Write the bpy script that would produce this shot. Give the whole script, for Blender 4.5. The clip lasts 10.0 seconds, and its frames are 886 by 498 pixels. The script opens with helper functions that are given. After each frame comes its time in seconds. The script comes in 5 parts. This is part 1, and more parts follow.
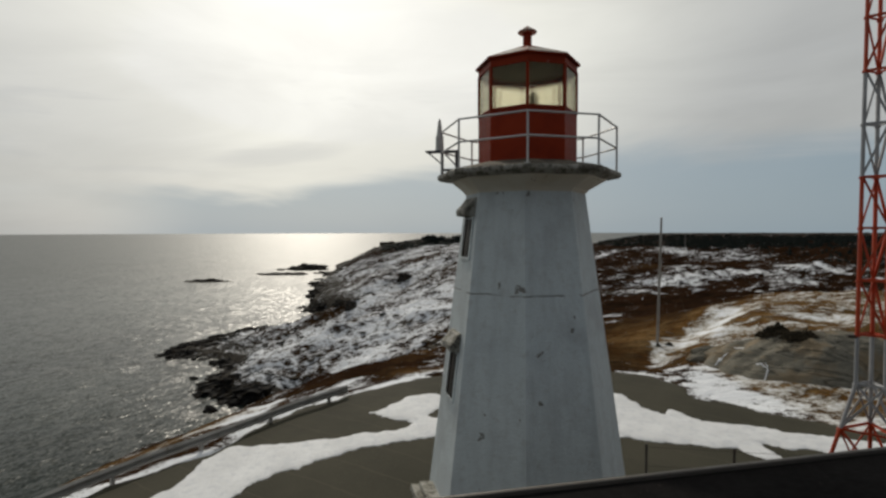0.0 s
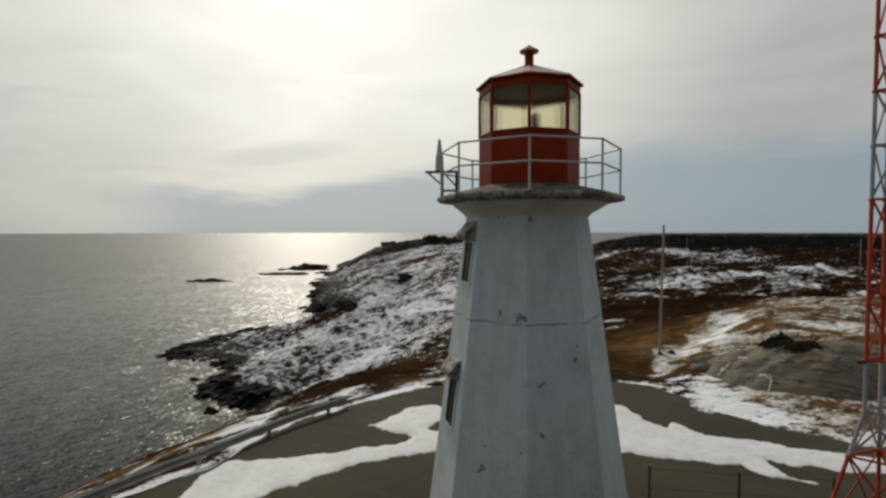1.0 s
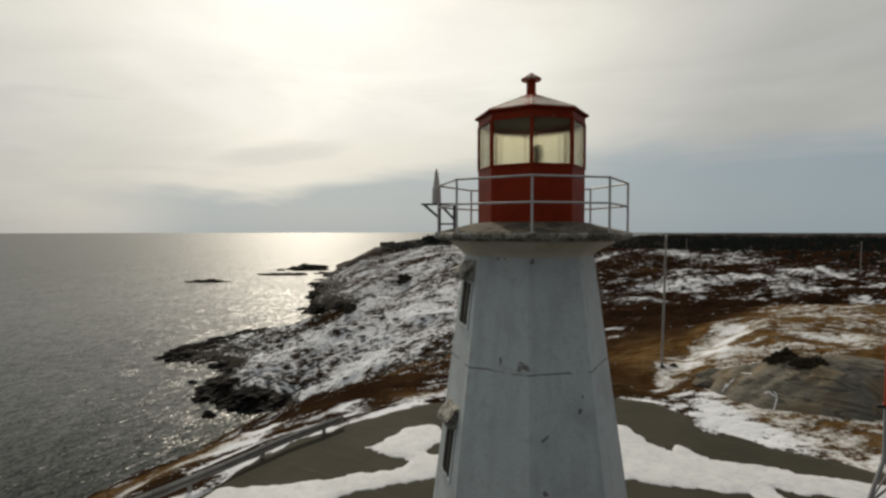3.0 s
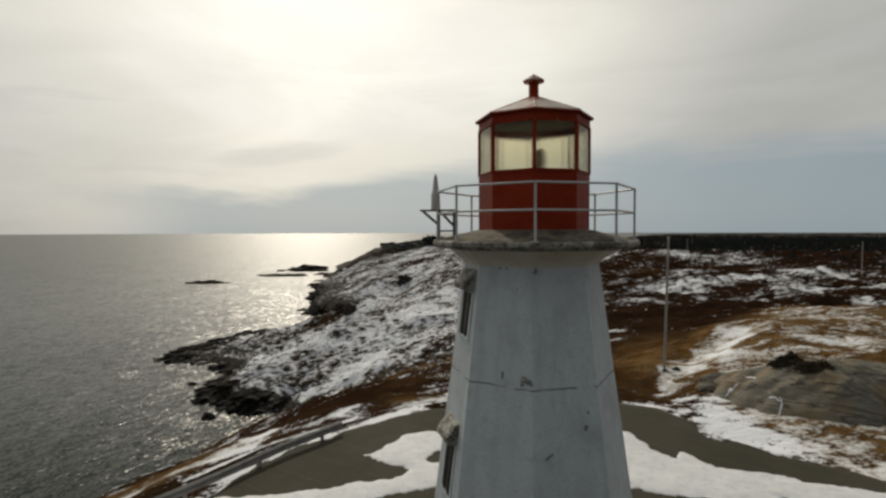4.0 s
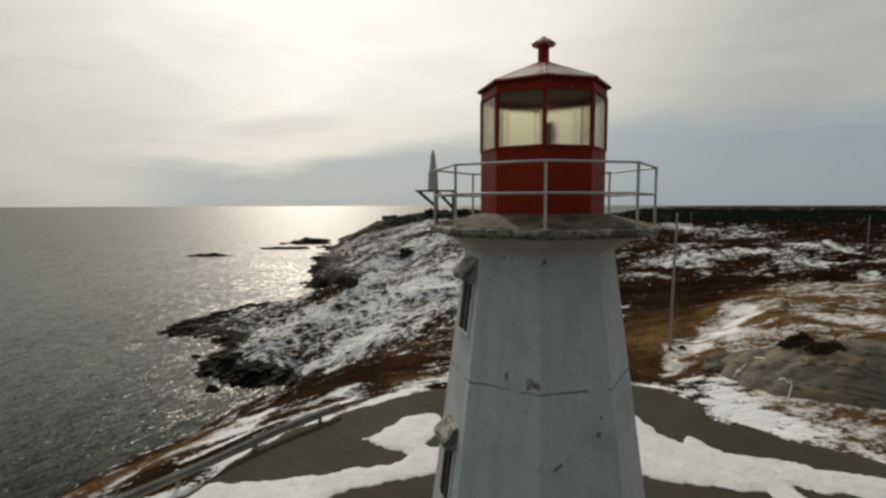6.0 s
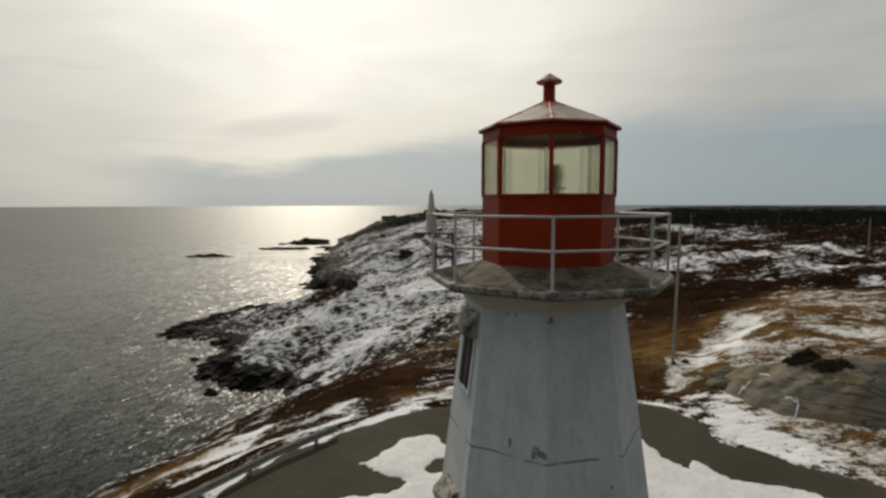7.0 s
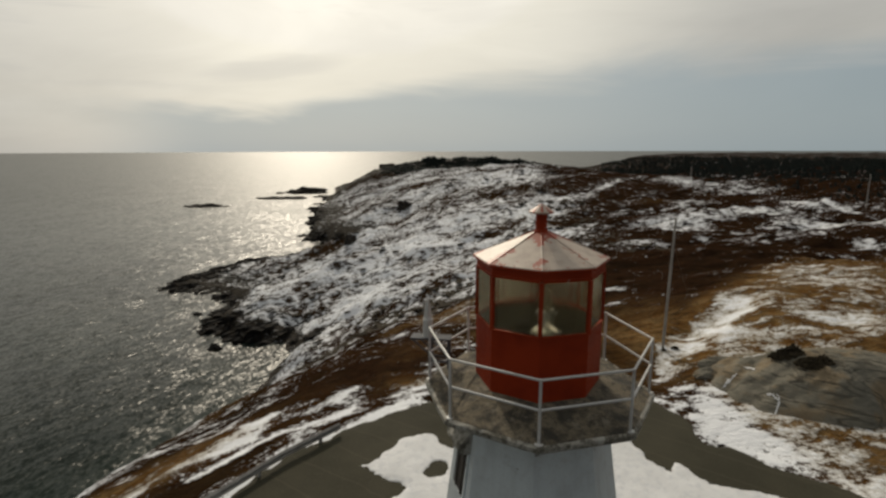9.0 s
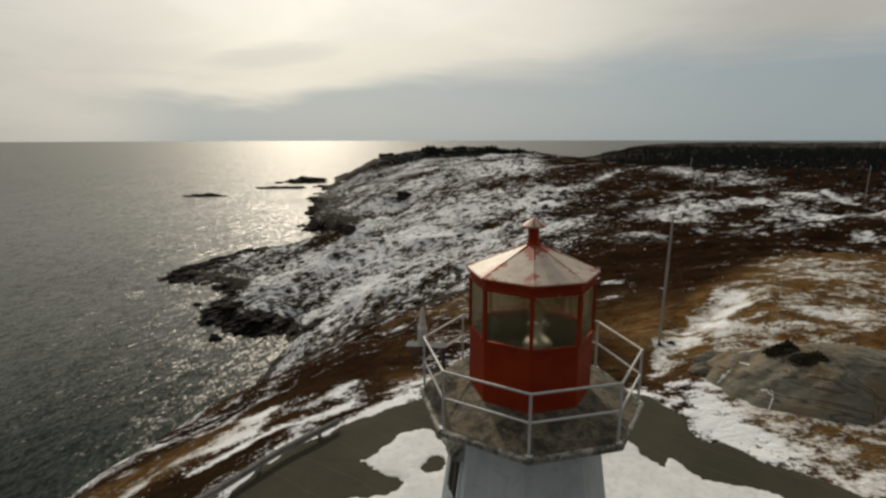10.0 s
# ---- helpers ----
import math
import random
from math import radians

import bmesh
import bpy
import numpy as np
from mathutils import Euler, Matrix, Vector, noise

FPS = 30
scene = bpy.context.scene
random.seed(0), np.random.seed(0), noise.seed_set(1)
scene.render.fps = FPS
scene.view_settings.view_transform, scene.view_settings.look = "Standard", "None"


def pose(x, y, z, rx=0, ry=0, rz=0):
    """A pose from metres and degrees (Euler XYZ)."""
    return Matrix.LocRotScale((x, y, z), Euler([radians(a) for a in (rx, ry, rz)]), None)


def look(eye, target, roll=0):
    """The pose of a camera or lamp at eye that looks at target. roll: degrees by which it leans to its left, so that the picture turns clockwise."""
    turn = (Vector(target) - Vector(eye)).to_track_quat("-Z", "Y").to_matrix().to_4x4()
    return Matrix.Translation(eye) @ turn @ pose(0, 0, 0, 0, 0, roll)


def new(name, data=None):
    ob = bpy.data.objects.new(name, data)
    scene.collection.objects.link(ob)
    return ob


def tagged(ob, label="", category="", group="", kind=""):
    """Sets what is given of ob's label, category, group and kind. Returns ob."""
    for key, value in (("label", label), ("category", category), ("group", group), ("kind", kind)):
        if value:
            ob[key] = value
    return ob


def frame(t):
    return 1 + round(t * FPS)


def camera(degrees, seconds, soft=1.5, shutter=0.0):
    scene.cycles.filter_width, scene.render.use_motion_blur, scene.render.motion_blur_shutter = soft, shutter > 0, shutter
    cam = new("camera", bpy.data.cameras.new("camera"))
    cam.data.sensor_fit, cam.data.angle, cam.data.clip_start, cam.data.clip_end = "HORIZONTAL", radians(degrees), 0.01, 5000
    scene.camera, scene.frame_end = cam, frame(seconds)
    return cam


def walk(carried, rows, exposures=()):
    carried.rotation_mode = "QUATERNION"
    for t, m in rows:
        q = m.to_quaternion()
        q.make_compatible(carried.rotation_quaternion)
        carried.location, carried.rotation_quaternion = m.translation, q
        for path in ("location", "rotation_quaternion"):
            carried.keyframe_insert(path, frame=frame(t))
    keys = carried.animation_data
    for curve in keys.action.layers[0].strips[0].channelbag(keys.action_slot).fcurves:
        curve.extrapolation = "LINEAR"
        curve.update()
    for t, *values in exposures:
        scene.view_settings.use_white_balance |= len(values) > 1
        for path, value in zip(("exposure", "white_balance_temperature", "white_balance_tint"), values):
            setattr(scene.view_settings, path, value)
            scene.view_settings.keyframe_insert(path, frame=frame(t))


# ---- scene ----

cam = camera(80.47, 10.0, soft=2.6)
# seconds, x, y, z, yaw, pitch, roll
PATH = [
    (0.0, -0.090, -12.957, 9.064, 8.680, -1.938, 0.141),
    (0.5, -0.075, -12.814, 9.257, 8.741, -1.975, 0.101),
    (1.0, -0.097, -12.664, 9.629, 8.813, -1.985, 0.058),
    (1.5, -0.119, -12.506, 10.015, 8.800, -2.003, 0.030),
    (2.0, -0.130, -12.346, 10.174, 8.777, -2.035, -0.005),
    (2.5, -0.133, -12.166, 10.356, 8.772, -2.034, 0.004),
    (4.0, -0.203, -11.520, 10.647, 8.757, -1.968, 0.143),
    (4.5, -0.214, -11.290, 10.732, 8.869, -1.990, 0.137),
    (5.0, -0.237, -11.042, 10.780, 8.889, -4.276, 0.136),
    (5.5, -0.254, -10.791, 10.821, 8.998, -4.927, 0.130),
    (6.8, -0.377, -9.735, 11.250, 8.959, -4.977, 0.137),
    (7.0, -0.391, -9.684, 11.713, 8.939, -4.979, 0.139),
    (7.5, -0.404, -9.708, 12.586, 8.785, -4.900, 0.171),
    (8.0, -0.383, -9.735, 13.435, 8.845, -4.854, 0.158),
    (8.5, -0.372, -9.708, 14.325, 8.756, -5.732, 0.174),
    (9.0, -0.330, -9.696, 14.985, 8.754, -10.823, 0.157),
    (9.5, -0.255, -9.723, 15.234, 8.773, -11.893, 0.094),
    (10.0, -0.209, -9.763, 15.444, 8.731, -11.966, 0.095)
]
walk(cam, [(t, pose(x, y, z, 90 + pitch, roll, yaw)) for t, x, y, z, yaw, pitch, roll in PATH],
     exposures=[(0.0, -0.15, 6270, 10), (2.5, -0.12, 6530, 10), (5.5, -0.12, 6560, 10), (7.5, -0.10, 6640, 10), (10.0, -0.12, 6760, 10)])

# ---- world, sun ----
SUN_AZ, SUN_EL = -23.0, 33.0          # degrees from +y towards +x, and above the horizon
SUN_DIR = Vector((math.sin(radians(SUN_AZ)) * math.cos(radians(SUN_EL)),
                  math.cos(radians(SUN_AZ)) * math.cos(radians(SUN_EL)), math.sin(radians(SUN_EL))))
SEA = -40.5


class Nodes:
    """A small writer of node trees."""

    def __init__(self, tree):
        self.tree = tree
        tree.nodes.clear()

    def add(self, kind, settings=(), **inputs):
        n = self.tree.nodes.new(kind)
        for k, v in dict(settings).items():
            if k == "operation":
                n.operation = v
            elif k == "use_clamp":
                n.use_clamp = v
            elif k == "interpolation_type":
                n.interpolation_type = v
            elif k == "data_type":
                n.data_type = v
            elif k == "blend_type":
                n.blend_type = v
            elif k == "sky_type":
                n.sky_type = v
            elif k == "sun_disc":
                n.sun_disc = v
            elif k == "sun_elevation":
                n.sun_elevation = v
            elif k == "sun_rotation":
                n.sun_rotation = v
            elif k == "dust_density":
                n.dust_density = v
            elif k == "attribute_name":
                n.attribute_name = v
        for k, v in inputs.items():
            self.put(n, k, v)
        return n

    def put(self, n, key, v):
        key = int(key[1:]) if key[0] == "i" and key[1:].isdigit() else key.replace("_", " ")
        s = n.inputs[key]
        if isinstance(v, bpy.types.NodeSocket):
            self.tree.links.new(v, s)
        elif isinstance(v, bpy.types.Node):
            self.tree.links.new(v.outputs[0], s)
        else:
            if s.type == "RGBA" and len(v) == 3:
                v = (*v, 1)
            s.default_value = v

    def math(self, op, a, b=0.0, c=0.0, clamp=False):
        return self.add("ShaderNodeMath", {"operation": op, "use_clamp": clamp}, i0=a, i1=b, i2=c).outputs[0]

    def ramp(self, v, lo, hi, a=0.0, b=1.0):
        return self.add("ShaderNodeMapRange", {"interpolation_type": "SMOOTHSTEP"}, Value=v, From_Min=lo, From_Max=hi,
                        To_Min=a, To_Max=b).outputs[0]

    def mix(self, f, a, b, blend="MIX"):
        n = self.add("ShaderNodeMix", {"data_type": "RGBA", "blend_type": blend})
        self.put(n, "i0", f), self.put(n, "i6", a), self.put(n, "i7", b)
        return n.outputs[2]

    def noise(self, vec, scale, detail=4.0, rough=0.55, warp=0.0):
        return self.add("ShaderNodeTexNoise", {}, Vector=vec, Scale=scale, Detail=detail, Roughness=rough,
                        Distortion=warp).outputs[0]

    def stretch(self, vec, scale, turn=0.0):
        if turn:
            vec = self.add("ShaderNodeMapping", {}, Vector=vec, Rotation=(0, 0, radians(turn))).outputs[0]
        return self.add("ShaderNodeMapping", {}, Vector=vec, Scale=scale).outputs[0]


def make_world():
    w = bpy.data.worlds.new("sky")
    scene.world = w
    w.use_nodes = True
    n = Nodes(w.node_tree)
    way = n.add("ShaderNodeTexCoord").outputs["Generated"]
    sky = n.add("ShaderNodeTexSky", {"sky_type": "NISHITA", "sun_disc": False, "sun_elevation": radians(SUN_EL),
                                     "sun_rotation": radians(SUN_AZ), "dust_density": 2.0})
    clear = n.mix(1.0, sky.outputs[0], (0.10, 0.10, 0.10), "MULTIPLY")
    to_sun = n.add("ShaderNodeVectorMath", {"operation": "DOT_PRODUCT"}, i0=way, i1=tuple(SUN_DIR)).outputs["Value"]
    height = n.add("ShaderNodeSeparateXYZ", {}, Vector=way).outputs[2]
    # thin veil of cloud, bright round the sun
    veil = n.mix(n.ramp(to_sun, -0.95, 0.74), (0.034, 0.060, 0.090), (0.515, 0.51, 0.475))
    veil = n.mix(n.ramp(to_sun, 0.68, 0.955), veil, (0.98, 0.95, 0.83))
    glow = n.math("POWER", n.math("MAXIMUM", to_sun, 0.0), 40.0)
    veil = n.mix(glow, veil, (0.7, 0.68, 0.62), "ADD")
    # the veil thickens and greys away from the sun over the open sea
    seaward = n.add("ShaderNodeVectorMath", {"operation": "DOT_PRODUCT"}, i0=way, i1=(-0.87, 0.5, 0.0)).outputs["Value"]
    veil = n.mix(n.ramp(seaward, 0.80, 0.97, 0.0, 0.42), veil, (0.535, 0.52, 0.49))
    # a lobe of thicker white cloud below the sun, with a rounded western end
    puff = n.noise(n.stretch(way, (1.0, 1.0, 2.5)), 3.2, 6.0, 0.6, 0.4)
    bear = n.add("ShaderNodeVectorMath", {"operation": "DOT_PRODUCT"}, i0=way, i1=(math.cos(radians(-19.0)), -math.sin(radians(-19.0)), 0.0)).outputs["Value"]
    lobe = n.math("ADD", n.math("POWER", n.math("DIVIDE", bear, 0.37), 2.0), n.math("POWER", n.math("DIVIDE", n.math("SUBTRACT", height, 0.29), 0.125), 2.0))
    lobe = n.math("ADD", lobe, n.math("MULTIPLY", n.math("SUBTRACT", puff, 0.5), 1.1))
    veil = n.mix(n.ramp(lobe, 0.72, 1.12, 0.40, 0.0), veil, (1.0, 0.98, 0.92))
    tone = n.noise(n.stretch(way, (1.0, 1.0, 4.0)), 1.8, 6.0, 0.55, 0.6)
    streak = n.ramp(tone, 0.30, 0.72, 1.05, 0.88)
    veil = n.mix(1.0, veil, n.add("ShaderNodeCombineColor", {}, i0=streak, i1=streak, i2=streak), "MULTIPLY")
    # grey-blue bank over the horizon, with a soft upper edge; it thins out over the open sea
    wide = n.noise(n.stretch(way, (1.0, 1.0, 3.0)), 1.5, 3.0, 0.5, 0.3)
    cloud = n.noise(n.stretch(way, (1.0, 1.0, 6.0)), 3.0, 6.0, 0.55, 0.5)
    lift = n.math("ADD", n.math("MULTIPLY", n.math("SUBTRACT", cloud, 0.5), 0.10), n.math("MULTIPLY", n.math("SUBTRACT", wide, 0.5), 0.12))
    east = n.add("ShaderNodeVectorMath", {"operation": "DOT_PRODUCT"}, i0=way, i1=(0.42, 0.90, 0.0)).outputs["Value"]
    tall = n.ramp(east, 0.55, 1.0, 0.08, 0.17)
    low = n.ramp(n.math("DIVIDE", n.math("ADD", height, lift), tall), 0.68, 1.16, 1.0, 0.0)
    bank = n.mix(n.ramp(to_sun, 0.50, 0.86), (0.270, 0.345, 0.388), (0.355, 0.418, 0.450))
    veil = n.mix(n.math("MULTIPLY", low, n.ramp(east, 0.34, 0.54, 0.12, 0.85)), veil, bank)
    wisp = n.math("MULTIPLY", n.ramp(n.noise(n.stretch(way, (1.0, 1.0, 9.0)), 2.6, 5.0, 0.55, 0.6), 0.54, 0.70), n.ramp(height, 0.06, 0.14))
    wisp = n.math("MULTIPLY", wisp, n.ramp(height, 0.18, 0.36, 1.0, 0.0))
    veil = n.mix(n.math("MULTIPLY", wisp, 0.28), veil, (0.50, 0.50, 0.485))
    side = n.add("ShaderNodeVectorMath", {"operation": "DOT_PRODUCT"}, i0=way, i1=(math.cos(radians(-26.0)), -math.sin(radians(-26.0)), 0.0)).outputs["Value"]
    rise = n.math("ADD", n.math("SUBTRACT", height, 0.138), n.math("ADD", n.math("MULTIPLY", side, -0.10), n.math("MULTIPLY", n.math("SUBTRACT", cloud, 0.5), 0.05)))
    spot = n.math("ADD", n.math("POWER", n.math("DIVIDE", side, 0.115), 2.0), n.math("POWER", n.math("DIVIDE", rise, 0.017), 2.0))
    veil = n.mix(n.ramp(spot, 0.0, 1.6, 0.34, 0.0), veil, (0.50, 0.50, 0.49))
    both = n.mix(0.94, clear, veil)
    out = n.add("ShaderNodeOutputWorld")
    n.put(out, "Surface", n.add("ShaderNodeBackground", {}, Color=both, Strength=1.0))


make_world()
sun = new("sun", bpy.data.lights.new("sun", "SUN"))
sun.data.energy, sun.data.angle, sun.data.color = 2.0, radians(1.5), (1.0, 0.90, 0.74)
sun.matrix_world = look(SUN_DIR * 100, (0, 0, 0))


# ---- materials ----
def material(name, build, **base):
    m = bpy.data.materials.new(name)
    m.use_nodes = True
    n = Nodes(m.node_tree)
    bsdf = n.add("ShaderNodeBsdfPrincipled", {}, **base)
    at = n.add("ShaderNodeTexCoord").outputs["Object"]
    build(n, bsdf, at)
    n.put(n.add("ShaderNodeOutputMaterial"), "Surface", bsdf)
    return m


def bump(n, bsdf, h, strength, distance):
    n.put(bsdf, "Normal", n.add("ShaderNodeBump", {}, Height=h, Strength=strength, Distance=distance))


def worn_paint(c, c2, chip=None, rough=0.45, amount=0.62):
    def build(n, b, at):
        col = n.mix(n.ramp(n.noise(at, 1.3, 6), 0.35, 0.7), c, c2)
        fine = n.noise(at, 14.0, 5, 0.6)
        if chip:
            patch = n.math("ADD", n.math("MULTIPLY", n.noise(at, 3.0, 4), 0.6), n.math("MULTIPLY", fine, 0.4))
            col = n.mix(n.ramp(patch, amount, amount + 0.03), col, chip)
        n.put(b, "Base Color", col)
        n.put(b, "Roughness", n.ramp(fine, 0.2, 0.8, rough - 0.1, rough + 0.15))
        bump(n, b, fine, 0.25, 0.01)
    return build


# chips and stains on the tower: x, y, z, size
SCARS = ((-0.14, -1.80, 7.78, 0.10), (-0.24, -1.80, 7.83, 0.10), (-0.68, -1.62, 8.04, 0.05), (-0.66, -1.60, 7.93, 0.05), (-0.60, -1.62, 7.85, 0.06), (-0.24, -2.10, 5.84, 0.05), (0.33, -2.02, 5.46, 0.08),
         (-0.12, -2.16, 5.46, 0.07), (-0.16, -2.20, 5.14, 0.06), (-0.30, -2.16, 5.22, 0.06), (0.95, -1.50, 6.9, 0.06), (-0.42, -1.66, 8.6, 0.06), (0.02, -1.52, 9.84, 0.07), (1.02, -1.45, 7.2, 0.04), (0.4, -1.95, 6.6, 0.05),
         (-0.9, -1.75, 6.5, 0.06), (-1.0, -1.9, 4.6, 0.09), (0.6, -2.1, 4.6, 0.07), (-2.30, -1.15, 2.2, 0.15), (-2.25, -1.2, 2.9, 0.12), (-2.38, -1.05, 1.7, 0.17), (-0.05, -2.38, 4.9, 0.05), (-0.02, -2.45, 4.45, 0.06))


def white_wall(n, b, at):
    streaks = n.noise(n.stretch(at, (3.0, 3.0, 0.22)), 1.0, 6, 0.6)
    blotch = n.noise(at, 0.8, 6, 0.62, 0.4)
    fine = n.noise(at, 22.0, 5, 0.65)
    col = n.mix(n.ramp(streaks, 0.40, 0.72), (0.615, 0.675, 0.69), (0.525, 0.575, 0.59))
    col = n.mix(n.ramp(blotch, 0.45, 0.72, 0.0, 0.55), col, (0.43, 0.46, 0.48))
    col = n.mix(n.ramp(n.noise(at, 5.0, 6, 0.7, 0.3), 0.50, 0.68, 0.0, 0.40), col, (0.42, 0.43, 0.42))
    col = n.mix(n.ramp(fine, 0.52, 0.78, 0.0, 0.5), col, (0.36, 0.36, 0.35))
    warp = n.add("ShaderNodeVectorMath", {"operation": "ADD"}, i0=at, i1=n.add("ShaderNodeVectorMath", {"operation": "SCALE"}, i0=n.add("ShaderNodeTexNoise", {}, Vector=at, Scale=6.0, Detail=6.0).outputs[1], Scale=0.34)).outputs[0]
    warp = n.add("ShaderNodeVectorMath", {"operation": "SUBTRACT"}, i0=warp, i1=(0.17, 0.17, 0.17)).outputs[0]
    mark = None
    for x, y, z, size in SCARS:
        d = n.add("ShaderNodeVectorMath", {"operation": "DISTANCE"}, i0=warp, i1=(x, y + 0.085, z)).outputs["Value"]
        one = n.ramp(d, size * 0.6, size, 1.0, 0.0)
        mark = one if mark is None else n.math("MAXIMUM", mark, one)
    chips = n.ramp(n.math("ADD", n.math("MULTIPLY", n.noise(at, 2.1, 3, 0.5), 0.55), n.math("MULTIPLY", n.noise(at, 9.0, 4, 0.6), 0.45)), 0.655, 0.68)
    mark = n.math("MAXIMUM", mark, chips)
    col = n.mix(n.math("MULTIPLY", mark, 0.85), col, (0.15, 0.135, 0.115))
    # a casting joint that has cracked open
    z = n.add("ShaderNodeSeparateXYZ", {}, Vector=at).outputs[2]
    wave = n.math("MULTIPLY", n.math("SUBTRACT", n.noise(at, 1.6, 4, 0.6), 0.5), 0.12)
    gap = n.math("ABSOLUTE", n.math("SUBTRACT", n.math("ADD", z, wave), 7.66))
    crack = n.math("MULTIPLY", n.ramp(gap, 0.010, 0.026, 1.0, 0.0), n.ramp(n.noise(at, 2.0, 3), 0.38, 0.52))
    col = n.mix(n.math("MULTIPLY", crack, 0.75), col, (0.17, 0.165, 0.16))
    n.put(b, "Base Color", col)
    n.put(b, "Roughness", n.ramp(fine, 0.2, 0.8, 0.6, 0.8))
    h = n.math("SUBTRACT", n.math("ADD", fine, n.math("MULTIPLY", blotch, 2.0)), n.math("ADD", mark, crack))
    bump(n, b, h, 0.5, 0.03)


def lichen_concrete(n, b, at):
    a = n.noise(at, 2.0, 7, 0.75)
    c = n.noise(at, 22.0, 4, 0.65)
    col = n.mix(n.ramp(a, 0.40, 0.58), (0.030, 0.027, 0.020), (0.150, 0.124, 0.084))
    col = n.mix(n.ramp(n.noise(at, 5.0, 6, 0.72), 0.54, 0.66, 0.0, 0.6), col, (0.23, 0.205, 0.16))
    col = n.mix(n.ramp(n.noise(at, 9.0, 5, 0.7), 0.53, 0.62, 0.0, 0.75), col, (0.030, 0.028, 0.021))
    col = n.mix(n.ramp(c, 0.5, 0.7, 0.0, 0.7), col, (0.030, 0.026, 0.019))
    n.put(b, "Base Color", col)
    n.put(b, "Roughness", 0.92)
    bump(n, b, n.math("ADD", a, c), 0.7, 0.03)


def stained_concrete(n, b, at):
    a = n.noise(at, 3.2, 6, 0.65)
    c = n.noise(at, 12.0, 5, 0.68)
    col = n.mix(n.ramp(a, 0.35, 0.65), (0.40, 0.39, 0.35), (0.25, 0.235, 0.195))
    col = n.mix(n.ramp(n.math("ADD", n.math("MULTIPLY", a, 0.45), n.math("MULTIPLY", c, 0.55)), 0.485, 0.56, 0.0, 0.85), col, (0.070, 0.064, 0.048))
    col = n.mix(n.ramp(n.noise(at, 30.0, 4, 0.6), 0.52, 0.66, 0.0, 0.5), col, (0.12, 0.115, 0.085))
    n.put(b, "Base Color", col)
    n.put(b, "Roughness", 0.9)
    bump(n, b, n.math("ADD", a, c), 0.7, 0.03)


def roof_paint(n, b, at):
    a = n.noise(at, 4.0, 6, 0.6)
    c = n.noise(n.stretch(at, (1, 1, 0.4)), 9.0, 5, 0.65)
    col = n.mix(n.ramp(a, 0.3, 0.7), (0.50, 0.42, 0.35), (0.36, 0.285, 0.235))
    flat = n.add("ShaderNodeVectorMath", {"operation": "MULTIPLY"}, i0=at, i1=(1.0, 1.0, 0.0)).outputs[0]
    near = n.ramp(n.add("ShaderNodeVectorMath", {"operation": "LENGTH"}, i0=flat).outputs["Value"], 0.15, 0.70, 0.12, 0.0)
    sep = n.add("ShaderNodeSeparateXYZ", {}, Vector=at)
    turn = n.math("MULTIPLY", n.math("ARCTAN2", sep.outputs[0], sep.outputs[1]), 4.0 / math.pi)
    off = n.math("ABSOLUTE", n.math("SUBTRACT", turn, n.math("ROUND", turn)))
    ridge = n.ramp(off, 0.03, 0.30, 0.055, -0.03)
    wear = n.math("ADD", n.math("ADD", n.math("MULTIPLY", n.noise(at, 2.2, 5, 0.6), 0.6), n.math("MULTIPLY", c, 0.4)), n.math("ADD", near, ridge))
    col = n.mix(n.ramp(wear, 0.565, 0.590), col, (0.30, 0.050, 0.022))
    n.put(b, "Base Color", col)
    n.put(b, "Roughness", 0.5)
    bump(n, b, c, 0.2, 0.01)


def asphalt(n, b, at):
    a = n.noise(at, 0.25, 5, 0.6)
    c = n.noise(at, 9.0, 6, 0.7)
    col = n.mix(n.ramp(a, 0.3, 0.7), (0.034, 0.032, 0.021), (0.050, 0.046, 0.031))
    col = n.mix(n.ramp(c, 0.5, 0.75, 0.0, 0.6), col, (0.075, 0.069, 0.050))
    sep = n.add("ShaderNodeSeparateXYZ", {}, Vector=at)
    wob = n.math("MULTIPLY", n.math("SUBTRACT", n.noise(at, 0.5, 4), 0.5), 0.5)
    along = n.math("ADD", n.math("SUBTRACT", n.math("MULTIPLY", sep.outputs[0], 0.47), n.math("MULTIPLY", sep.outputs[1], -0.88)), wob)
    seam = n.math("ABSOLUTE", n.math("SUBTRACT", n.math("PINGPONG", along, 1.75), 0.9))
    col = n.mix(n.ramp(seam, 0.012, 0.035, 0.5, 0.0), col, (0.085, 0.072, 0.052))
    n.put(b, "Base Color", col)
    n.put(b, "Roughness", 0.9)
    bump(n, b, c, 0.5, 0.02)


def snow_paint(n, b, at):
    a = n.noise(at, 0.7, 5, 0.6)
    c = n.noise(at, 7.0, 5, 0.65)
    col = n.mix(n.ramp(a, 0.3, 0.7), (0.69, 0.70, 0.715), (0.59, 0.60, 0.615))
    col = n.mix(n.ramp(n.noise(at, 2.6, 5, 0.6), 0.48, 0.66, 0.0, 0.5), col, (0.47, 0.49, 0.53))
    col = n.mix(n.ramp(c, 0.58, 0.74, 0.0, 0.5), col, (0.44, 0.41, 0.37))
    n.put(b, "Base Color", col)
    n.put(b, "Roughness", 0.75)
    bump(n, b, n.math("ADD", n.math("MULTIPLY", a, 2.0), c), 0.6, 0.08)


